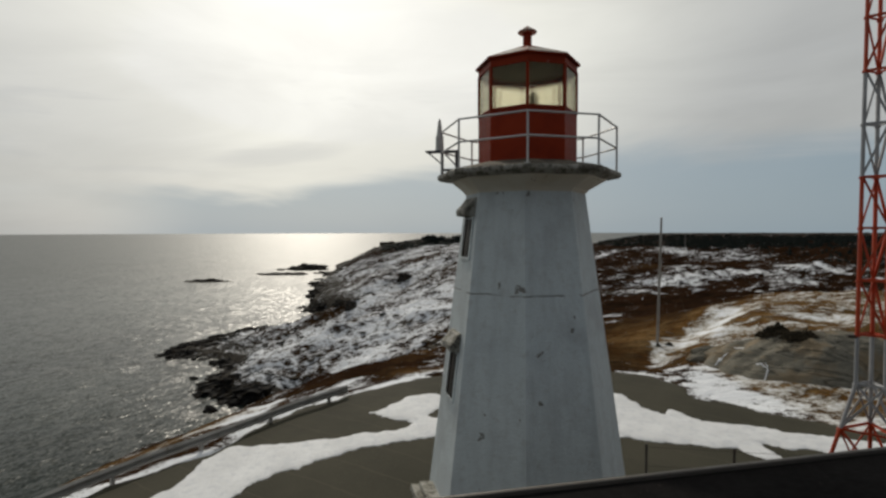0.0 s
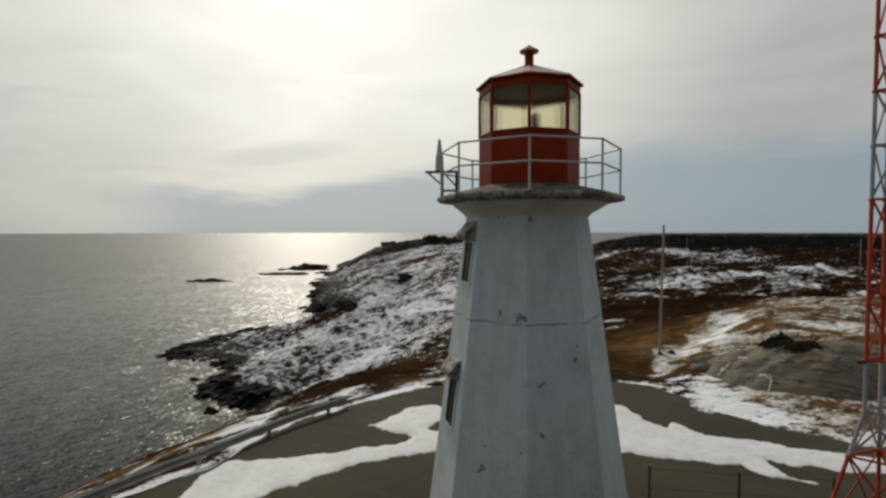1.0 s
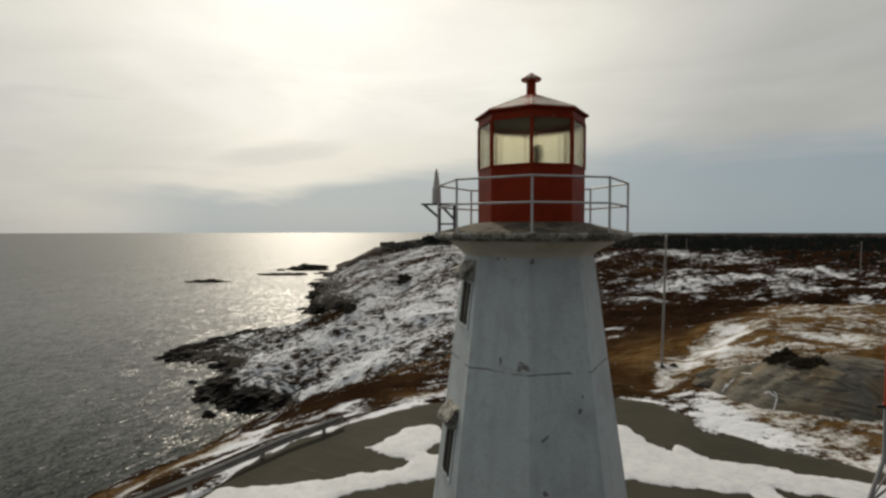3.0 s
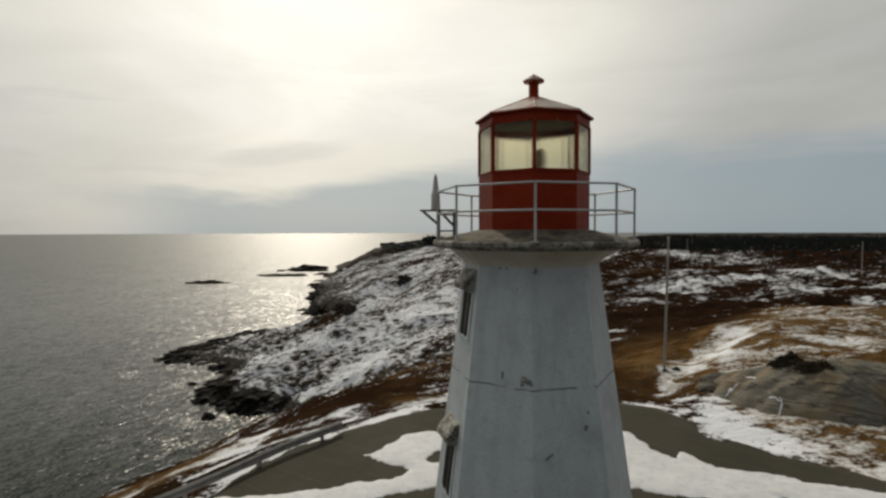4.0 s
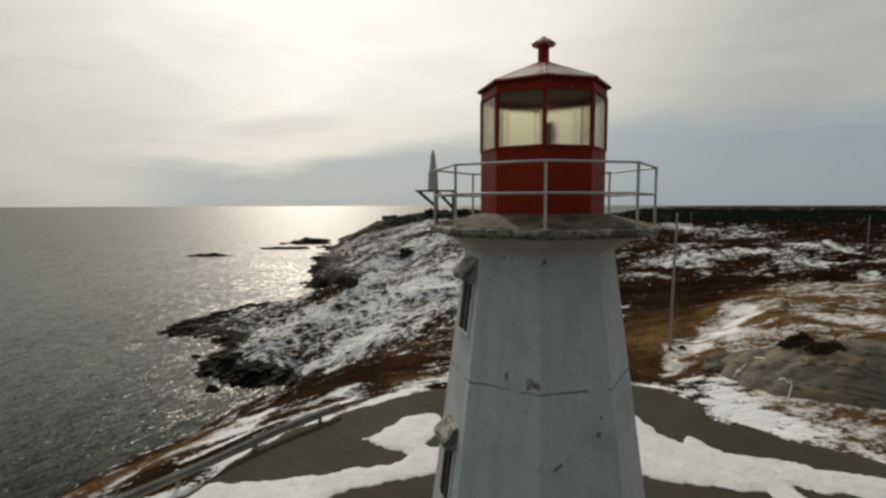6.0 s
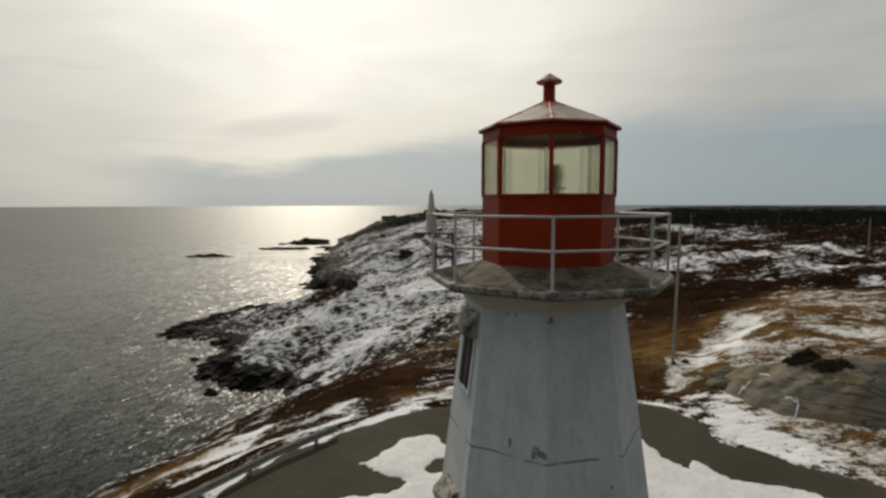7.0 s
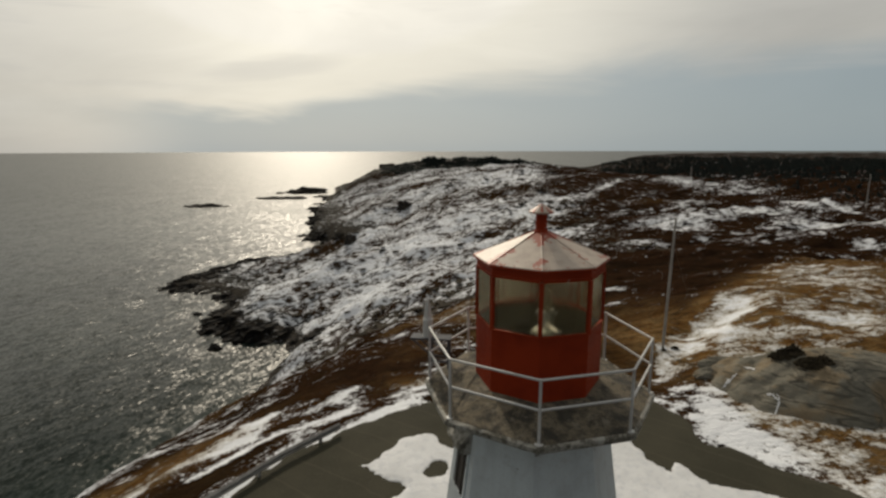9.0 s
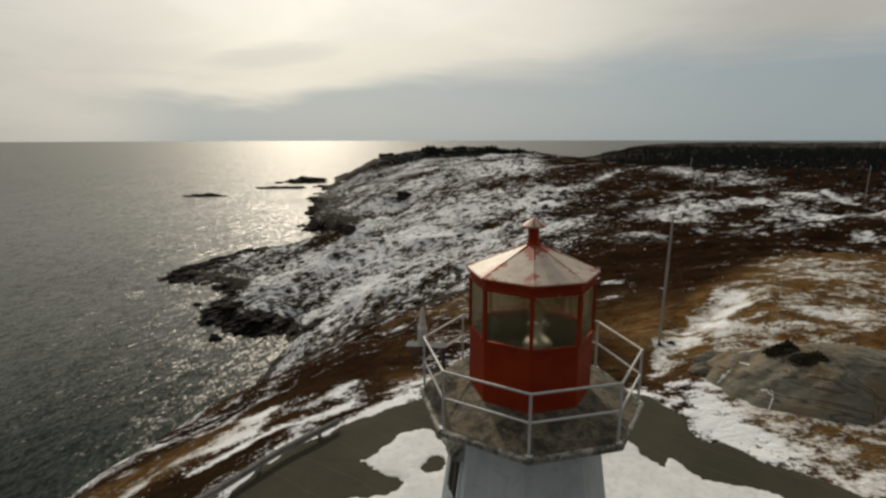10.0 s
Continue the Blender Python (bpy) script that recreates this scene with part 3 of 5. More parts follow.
def height(x, y):
    """Height of the bare ground."""
    d = signed_shore(x, y)
    d = d + fractal(x, y, 26.0, 4) * np.where(y < 260, 4.5, 9.0) * step(np.abs(y - 20), 20, 70) * step(np.hypot(x, y), 60, 120)
    reach = np.interp(y, (30, 80, 115, 180, 330, 700), (15.2, 35, 54, 80, 78, 52))
    top = 40.4 + 2.0 * hump(x, y, 24, 31, 11, 9, 20) + 1.5 * hump(x, y, 20.5, 39.5, 7, 5.5, 35) + 0.4 * hump(x, y, 10.3, 30.4, 2.2, 2.2) + 1.6 * hump(x, y, 36, 50, 20, 10) - 2.0 * hump(x, y, 40, 88, 40, 18) \
        - 1.0 * hump(x, y, -12, 46, 14, 16) - 3.0 * hump(x, y, 95, 140, 40, 30) - 1.5 * hump(x, y, 70, 225, 60, 50) \
        - 7.6 * hump(x, y, -90, 710, 240, 150) - 14 * hump(x, y, 85, 690, 40, 190) - 9.0 * hump(x, y, 120, 560, 70, 200) - 1.6 * hump(x, y, 420, 720, 330, 160)
    dd = np.maximum(d, 0)
    h = SEA + top * (1 - np.exp(-(dd / reach) ** 1.3))
    h = np.where(d < 0, SEA + np.maximum(d * 0.5, -12), h)
    away = np.hypot(x, y)
    rough = step(away, 26, 100)
    calm = np.where(y > 170, step(dd, 6, 60), step(dd, 0, 12))
    h = h + rough * calm * (fractal(x, y, 16.0, 5, 0.6, BEDS, 0.4) * 2.6 + fractal(x, y, 90.0, 2) * 3.0 * step(away, 100, 260))
    h = h + rough * step(dd, 0, 6) * (np.abs(fractal(x + 11, y + 70, 6.0, 4, 0.6, BEDS, 0.45)) - 0.25) * 1.7 * step(-x, -40, 10)
    h = h - 4.0 * hump(x, y, -114, 198, 30, 26) * step(dd, 0, 14) - 5.0 * hump(x, y, -100, 230, 16, 22) * step(dd, 0, 14) + 5.0 * hump(x, y, -125, 304, 15, 13) * step(dd, 0, 5)
    h = h + step(away, 18, 32) * fractal(x + 40, y, 5.0, 5, 0.6) * 0.55 * (0.2 + 0.8 * step(along(DRIFT, x, y), 2.0, 7.0))
    h = h + step(d, 0, 3) * step(-d, -26, -6) * np.abs(fractal(x, y + 90, 9.0, 4)) * (2.8 - 1.4 * step(y, 170, 220))
    h = h - 0.5 * step(-along(DRIFT, x, y), -2.5, -0.2)
    h = h - 0.8 * hump(x, y, -22, 27, 7, 7)
    flat = step(inside_edge(PAVED, x, y), -5.0, -0.3)
    return h * (1 - flat) + (paved_z(x) - 0.10) * flat


# drifts and bare strips: x, y, half length, half width, turn, snow gained or lost
SHOULDER = ((-17.1, 16.4, 2.0, 0.5, 51, 0.6), (-17.0, 20.2, 1.9, 0.7, 65, 0.6), (-15.3, 15.9, 2.4, 0.5, 59, 0.55), (-17.1, 13.2, 1.1, 0.5, 53, 0.6),
            (-20.5, 12.4, 1.4, 0.5, 74, 0.5), (-12.2, 22.4, 1.2, 0.7, 79, 0.55), (-7.8, 18.4, 2.1, 0.7, 45, 0.5), (-11.0, 18.7, 1.8, 0.5, 71, 0.45),
            (-17.1, 11.7, 2.4, 0.7, 57, -0.5), (-16.5, 22.9, 2.5, 2.0, 27, -0.5), (-10.3, 28.1, 2.9, 2.0, 58, -0.4), (-14.8, 18.7, 1.9, 0.5, 32, -0.4),
            (-7.5, 21.7, 1.2, 0.5, 40, 0.4), (-19.5, 17.1, 2.5, 0.5, 67, -0.4), (-22.1, 14.4, 2.6, 0.5, 77, -0.2))
INLAND = ((81.8, 279.0, 29.7, 9.0, -78, 0.40), (95.7, 232.2, 24.4, 18.0, -52, 0.42), (57.0, 188.4, 16.3, 6.0, 36, 0.36), (46.4, 149.6, 16.6, 10.5, 38, 0.60),
          (71.7, 168.4, 18.7, 11.0, 22, 0.56), (87.1, 186.5, 4.4, 12.0, -6, 0.40), (78.4, 146.6, 13.9, 9.0, -3, 0.54), (90.9, 177.4, 9.9, 2.6, -80, 0.55),
          (98.3, 172.0, 14.3, 2.2, -86, 0.60), (111.0, 174.5, 2.0, 7.0, -31, 0.40), (63.7, 143.4, 2.9, 3.0, -9, 0.35), (54.1, 131.6, 3.3, 3.0, 9, 0.35),
          (37.2, 106.4, 1.5, 2.0, 18, 0.35), (14.3, 209.2, 30.3, 12.3, 27, 0.26), (14.5, 146.0, 11.0, 10.8, -5, 0.26), (40.6, 263.4, 40.6, 2.5, 72, 0.60))
HOLLOWS = ((10.6, 51.3, 2.4, 1.4, 15, 0.55), (9.5, 43.4, 2.3, 0.9, 10, 0.4), (23.4, 96.0, 4.7, 3.5, -4, 0.30), (64.3, 97.9, 3.9, 2.7, -31, 0.38), (19.4, 185.5, 31.4, 3.3, 53, -0.5),
           (-6.2, 175.8, 12.5, 3.4, 46, -0.5), (-10.0, 172.3, 5.5, 2.7, 29, -0.45), (80.3, 202.7, 17.9, 8.0, -66, -0.4), (61.5, 148.2, 14.2, 4.6, 32, -0.45),
           (91.5, 168.7, 12.0, 5.0, -58, -0.3), (1.5, 128.4, 10.7, 4.0, 24, -0.4), (64.4, 218.2, 13.2, 9.0, -53, -0.35), (24.8, 251.8, 14.6, 5.8, -60, -0.4))
HEADLAND = ((-58.2, 311.9, 31.5, 8.9, 49, -0.45), (-76.4, 324.1, 7.0, 6.0, 13, -0.5), (-48.7, 131.6, 13.7, 1.9, 59, 0.25), (-47.7, 154.3, 26.8, 8.6, 67, 0.3),
            (-29.7, 190.7, 24.2, 9.2, 44, 0.22), (-49.2, 439.0, 90.6, 17.0, 82, 0.12), (-13.1, 364.7, 40.1, 19.8, 51, 0.25), (-76.7, 390.3, 41.2, 13.0, -47, -0.4),
            (16.1, 263.5, 38.7, 5.5, -69, -0.25), (-66.1, 204.9, 8.6, 5.2, 49, 0.32), (-63.9, 138.6, 15.6, 2.1, 42, -0.25), (-18.4, 104.8, 6.5, 1.9, 49, -0.35),
            (-80.3, 201.6, 13.4, 8.7, 45, -0.4), (-9.6, 268.1, 20.3, 8.8, 18, -0.25), (-85.0, 165.0, 26.0, 14.0, 45, 0.10))
SLOPE = ((30.5, 53.7, 7.4, 2.0, 14, 0.10), (32.3, 48.2, 8.7, 0.5, -76, 0.26), (20.3, 35.5, 2.7, 0.9, 13, 0.16), (22.5, 32.9, 2.7, 0.8, -24, 0.33), (24.8, 30.6, 3.2, 0.8, 26, 0.16),
         (19.4, 30.6, 4.0, 0.6, -12, 0.20), (26.4, 34.2, 2.9, 1.2, -64, 0.13), (29.3, 42.8, 7.0, 2.0, 9, -0.35), (21.3, 39.7, 2.4, 0.9, 9, -0.35), (21.5, 29.5, 1.7, 0.5, 0, -0.3),
         (14.8, 29.1, 2.6, 0.4, 19, -0.3), (16.2, 31.4, 3.4, 1.5, 55, 0.20))
STRIPS = ((11.1, 25.0, 1.4, 0.8, -33, -0.5), (10.5, 22.6, 1.5, 0.4, -12, -0.3), (10.6, 19.9, 1.8, 0.3, -35, -0.3), (13.5, 18.1, 2.5, 0.3, -44, -0.25), (16.8, 17.8, 2.5, 0.4, -44, -0.2),
          (9.6, 25.4, 1.2, 0.4, 44, 0.3), (11.9, 23.1, 0.9, 0.4, -20, 0.3), (19.5, 36.5, 4.0, 1.5, 50, 0.05), (22.7, 33.2, 2.4, 0.8, -15, 0.4),
          (20.2, 20.6, 0.9, 0.9, 13, 0.5), (24.1, 31.5, 3.6, 0.8, -8, -0.2), (20.1, 33.7, 2.4, 1.2, -14, -0.3))
SADDLE = ((11.8, 260.1, 16.8, 8.0, 43, 0.25), (18.5, 220.9, 17.5, 6.0, 45, 0.28), (14.4, 192.5, 13.6, 5.0, 40, 0.25), (-0.5, 208.7, 8.0, 5.0, 43, 0.2),
          (17.9, 155.8, 7.0, 3.4, 33, 0.25), (15.6, 353.4, 19.4, 10.0, 50, 0.2), (13.5, 165.3, 11.7, 3.1, 45, -0.3))


def covers(x, y, h):
    """Snow, rock and tan grass on the bare ground."""
    d = signed_shore(x, y) + fractal(x, y, 26.0, 4) * 5.0
    d = d - 1.6 * hump(x, y, -100, 148, 34, 34)
    edge = inside_edge(PAVED, x, y)
    lo, up = np.interp(x, *HEATH_LOW), np.interp(x, *HEATH_UP)
    wob = fractal(x, y, 14.0, 4, 0.55, BEDS, 0.5) * 6.0
    heath = step(y - lo + wob * 0.7, -3, 4) * step(up - y + wob, -4, 5) * step(x, -30, -24)
    inland = step(y - up, -4, 10) * step(x, 4, 22)
    snow = 0.50 - 0.43 * inland - 0.15 * step(-x, 4, 10) * step(-y, -48, -30) - 0.14 * step(x, 12, 20) * (1 - inland)
    snow = snow * (1 - np.where(x < 0, 0.50, 0.95) * heath)
    snow = snow + (0.70 - 0.24 * step(y, 32.5, 36)) * step(0.075 * np.clip(y - 22, 0, 12) - 0.1 - along(DRIFT, x, y) + fractal(x, y, 3.5, 4, 0.65) * 1.5, -1.6, -0.1)
    snow = snow + 0.31 * step(edge, -5.0, -1.8) * step(x, 9.0, 11.0) + 0.09 * step(y, 27, 30) * step(-y, -58, -46) * step(x, 13, 18)
    snow = snow - 0.10 * step(edge, -0.8, -0.2) * step(x, 8.0, 9.5)
    snow = snow + 0.30 * step(edge, -1.1, -0.3) * step(-x, 3, 8) * step(-y, -19, -15)
    for cx, cy, rx, ry, turn, depth in SHOULDER + INLAND + HOLLOWS + HEADLAND + SLOPE + STRIPS + SADDLE:
        snow = snow + depth * hump(x, y, cx, cy, rx, ry, turn)
    snow = snow - 0.22 * hump(x, y, 40, 60, 12, 9)
    snow = snow - 0.05 * step(y, 230, 300) * step(-x, -20, 10) * (1 + 4.0 * fractal(x, y, 24.0, 3, 0.6, BEDS, 0.6))
    wood = step(np.hypot(x, y), 300, 370) * step(x, 35, 70)
    snow = snow - 0.6 * wood - 0.30 * step(x, 88, 130) * step(y, 175, 215) - 0.25 * step(x, 110, 200) - 0.30 * step(y, 330, 430) * step(x, 20, 100)
    # bare rock by the water, on the far bluff and along the spit
    snow = snow - 0.75 * np.where(y < 132, step(-d, -8, -1), step(-d, -8, 0)) - 0.5 * step(y, 540, 600) * step(-x, -60, 10)
    snow = snow - 0.4 * hump(x, y, -190, 595, 40, 30) - 0.3 * hump(x, y, -140, 552, 26, 14) - 0.36 * step(-d, -26, -6) * step(y, 200, 260) - 0.22 * hump(x, y, -126, 182, 30, 11, -20)
    rock = 0.30 + 0.75 * np.where(y < 132, step(-d, -10, -2), step(-d, -14, -2)) + 0.20 * step(y, 90, 140) * step(-x, -10, 30) + 0.25 * step(y, 560, 660)
    snow = snow - 0.45 * hump(x, y, -122, 302, 22, 16)
    rock = rock + 0.5 * hump(x, y, -122, 302, 22, 16) + 0.35 * step(-d, -24, -6) * step(y, 200, 260) + 0.45 * hump(x, y, -126, 182, 30, 11, -20)
    tan = 0.04 - 0.04 * wood + 0.14 * step(y, 80, 120) * step(-x, -30, 10) * step(-y, -500, -400) + 0.85 * step(x, 10, 15) * step(lo - y + wob * 0.3, -5, 2) + 0.85 * hump(x, y, -21.3, 14.3, 7, 2.4, 50) + 0.95 * hump(x, y, 10.5, 33, 4.5, 8) + 0.30 * hump(x, y, -25, 30, 8, 2.5, 50) + 0.7 * hump(x, y, -7.5, 24, 2.2, 1.4) \
        + 0.25 * hump(x, y, 52, 200, 14, 6) + 0.06 * step(edge, -8, -2) + 0.9 * heath * step(-x, -2, 6) * np.clip(fractal(x + 5, y, 9.0, 3, 0.5, 2.5, 0.4) + 0.15, 0, 1)
    tan = tan - 0.40 * step(edge, -4.5, -2.0) * step(x, 9, 11)
    return np.clip(np.stack([snow, rock, tan, np.ones_like(snow)], -1), 0, 1)


def grid_sheet(name, xs, ys, zs, mat, colors=None, closed=False, smooth=True):
    """A sheet from 2-d arrays of places."""
    r, c = xs.shape
    me = bpy.data.meshes.new(name)
    idx = np.arange(r * c).reshape(r, c)
    if closed:
        idx = np.concatenate([idx, idx[:, :1]], 1)
    quads = np.stack([idx[:-1, :-1], idx[:-1, 1:], idx[1:, 1:], idx[1:, :-1]], -1).reshape(-1, 4)
    me.vertices.add(r * c)
    me.vertices.foreach_set("co", np.stack([xs, ys, zs], -1).ravel())
    me.loops.add(quads.size)
    me.loops.foreach_set("vertex_index", quads.ravel())
    me.polygons.add(len(quads))
    me.polygons.foreach_set("loop_start", np.arange(0, quads.size, 4))
    me.polygons.foreach_set("use_smooth", np.full(len(quads), smooth))
    me.update(calc_edges=True)
    if colors is not None:
        me.color_attributes.new("cover", "FLOAT_COLOR", "POINT").data.foreach_set("color", colors.ravel())
    me.materials.append(M[mat])
    return new(name, me)


def bearings(fine):
    a = np.concatenate([np.arange(-62, 46, fine), np.arange(46, 298, 3.0)])
    return np.radians(a)[::-1]


def build_ground():
    az = bearings(0.16)
    r = np.concatenate([[0.02, 3, 6, 9], 11 * 1.0095 ** np.arange(0, 545)])
    rr, aa = np.meshgrid(r, az, indexing="ij")
    x, y = ORIGIN[0] + rr * np.sin(aa), ORIGIN[1] + rr * np.cos(aa)
    z = height(x, y)
    ob = grid_sheet("ground", x, y, z, "land", covers(x, y, z), closed=True)
    tagged(ob, "rocky winter headland with patchy snow, brown heath and dark shore rock", "ground", kind="structure")


def build_sea():
    az = bearings(1.0)
    r = np.concatenate([30 * 1.06 ** np.arange(0, 87), [4880.0]])
    r = r[r <= 4880]
    rr, aa = np.meshgrid(r, az, indexing="ij")
    x, y = ORIGIN[0] + rr * np.sin(aa), ORIGIN[1] + rr * np.cos(aa)
    z = SEA + (SEA * -1 + 12 - 0.0040 * 4880) * np.clip((rr - 1400) / 3480, 0, None) ** 2
    ob = grid_sheet("water", x, y, z, "water", closed=True)
    tagged(ob, "grey open sea with sun glitter and small waves", "sea", kind="structure")


build_ground()
build_sea()


def cut_sheet(name, poly, cell, z0, lift, ragged, mat, size=1.6, rim=0.5, holes=()):
    """A layer with a ragged outline and a rounded rim, over the turning place."""
    px, py = [p[0] for p in poly], [p[1] for p in poly]
    xs, ys = np.arange(min(px) - 1, max(px) + 1, cell), np.arange(min(py) - 1, max(py) + 1, cell)
    x, y = np.meshgrid(xs, ys)
    d = inside_edge(poly, x, y)
    for hx, hy, hr in holes:
        d = np.minimum(d, np.hypot(x - hx, (y - hy) * 0.7) - hr)
    d = d + fractal(x, y, size, 4, 0.6, 0.2, 0.7) * ragged
    z = paved_z(x) + z0 + lift * np.sqrt(np.clip(d / rim, 0, 1)) * (1 + 0.5 * fractal(x, y, 1.3, 3)) - np.where(d < 0, 0.03, 0)
    # draw the outermost ring in to the outline
    gy, gx = np.gradient(d, cell)
    g2 = np.maximum(gx * gx + gy * gy, 0.25)
    pull = np.where(d < 0, -d, 0) / g2
    x, y = x + gx * pull, y + gy * pull
    keep = d > -cell * 1.2
    idx = -np.ones(x.shape, int)
    idx[keep] = np.arange(keep.sum())
    q = np.stack([idx[:-1, :-1], idx[:-1, 1:], idx[1:, 1:], idx[1:, :-1]], -1).reshape(-1, 4)
    q = q[(q >= 0).all(1)]
    me = bpy.data.meshes.new(name)
    me.from_pydata(np.stack([x[keep], y[keep], z[keep]], -1).tolist(), [], q.tolist())
    me.polygons.foreach_set("use_smooth", [True] * len(me.polygons))
    me.materials.append(M[mat])
    return new(name, me)


tagged(cut_sheet("pavement", PAVED, 0.25, -0.03, 0.03, 0.45, "asphalt", 2.0), "dark worn asphalt turning place round the lighthouse", "pavement", kind="structure")
SNOW_LEFT = [(-14.2, 0.0), (-13.2, 4.4), (-13.3, 6.0), (-13.6, 7.0), (-13.0, 8.2), (-9.2, 9.1), (-5.8, 10.1), (-5.3, 10.9), (-7.8, 12.4), (-6.5, 15.0), (-4.9, 15.5), (-3.2, 13.9),
             (-2.0, 12.6), (-1.5, 11.5), (-1.5, 8.2), (-3.8, 9.4), (-6.8, 8.1), (-8.7, 6.5), (-10.1, 4.8), (-10.9, 0.0)]
SNOW_RIGHT = [(-1.5, 12.3), (1.0, 15.0), (3.4, 17.0), (5.2, 16.9), (6.2, 15.0), (6.9, 13.9), (7.3, 14.7), (7.7, 14.1), (8.4, 13.3), (10.4, 13.1), (11.5, 12.3), (13.6, 12.0), (17.0, 11.4), (24.0, 9.6), (24.0, 8.2),
              (16.0, 9.6), (13.6, 10.2), (12.3, 10.1), (11.2, 10.4), (10.0, 10.7), (10.2, 9.6), (10.8, 8.9), (9.9, 8.8), (9.2, 9.4), (8.7, 10.1), (7.4, 10.2), (6.2, 10.2), (4.1, 10.7), (1.0, 8.2), (-1.5, 7.8)]
for poly in (SNOW_LEFT, SNOW_RIGHT):
    tagged(cut_sheet("snow_patch", poly, 0.08, 0.0, 0.07, 0.30, "snow", 0.9, holes=((-4.15, 12.45, 0.45),)), "ragged patch of old white snow lying on the asphalt", "snow patch", "snow patches")

FOOT = [(3.3, 6.0), (3.5, 6.6), (3.7, 6.5), (3.95, 6.1), (3.6, 5.8)]
tagged(cut_sheet("snow_patch", FOOT, 0.05, 0.0, 0.12, 0.08, "snow", 0.4, 0.2), "small clump of snow on the asphalt by the tower", "snow patch", "snow patches")


# ---- lighthouse ----
TOP = 10.45      # gallery floor


def tower_r(z):
    return 1.435 + 0.1375 * (9.95 - z)


def tower_x(z):
    """The shaft stands a hand off the gallery's axis at its top."""
    return -0.07 * min(max(z / 9.5, 0), 1) * min(max((10.28 - z) / 0.25, 0), 1) + 0.02


def face_frame(k, z, out=0.0):
    """On the tower's face k to k+1, at height z: a frame with x along the face, y inward, z up the slope."""
    a = radians(45 * k + 22.5)
    ap = tower_r(z) * math.cos(radians(22.5))
    m = Matrix.Translation((math.sin(a) * (ap + out) + tower_x(z), -math.cos(a) * (ap + out), z)) @ Matrix.Rotation(a, 4, "Z")
    return m


def crumbled_octagon(rings, seed, along=12):
    """A slab of octagonal rings whose outer edge has broken away unevenly."""
    bm = bmesh.new()
    loops = []
    for r, z in rings:
        loop = []
        for k in range(8 * along):
            a, b = corner(k // along, r, z), corner(k // along + 1, r, z)
            p = a.lerp(b, k % along / along)
            rough = noise.fractal(Vector((p.x * 2.6, p.y * 2.6, z * 5.0 + seed)), 0.8, 2.1, 5) if r > 1.3 else 0.0
            loop.append(bm.verts.new((p.x * (1 + 0.009 * rough), p.y * (1 + 0.009 * rough), z + 0.007 * rough)))
        loops.append(loop)
    for lo, hi in zip(loops, loops[1:]):
        for k in range(len(lo)):
            q = (k + 1) % len(lo)
            bm.faces.new((lo[k], lo[q], hi[q], hi[k]))
    return bm


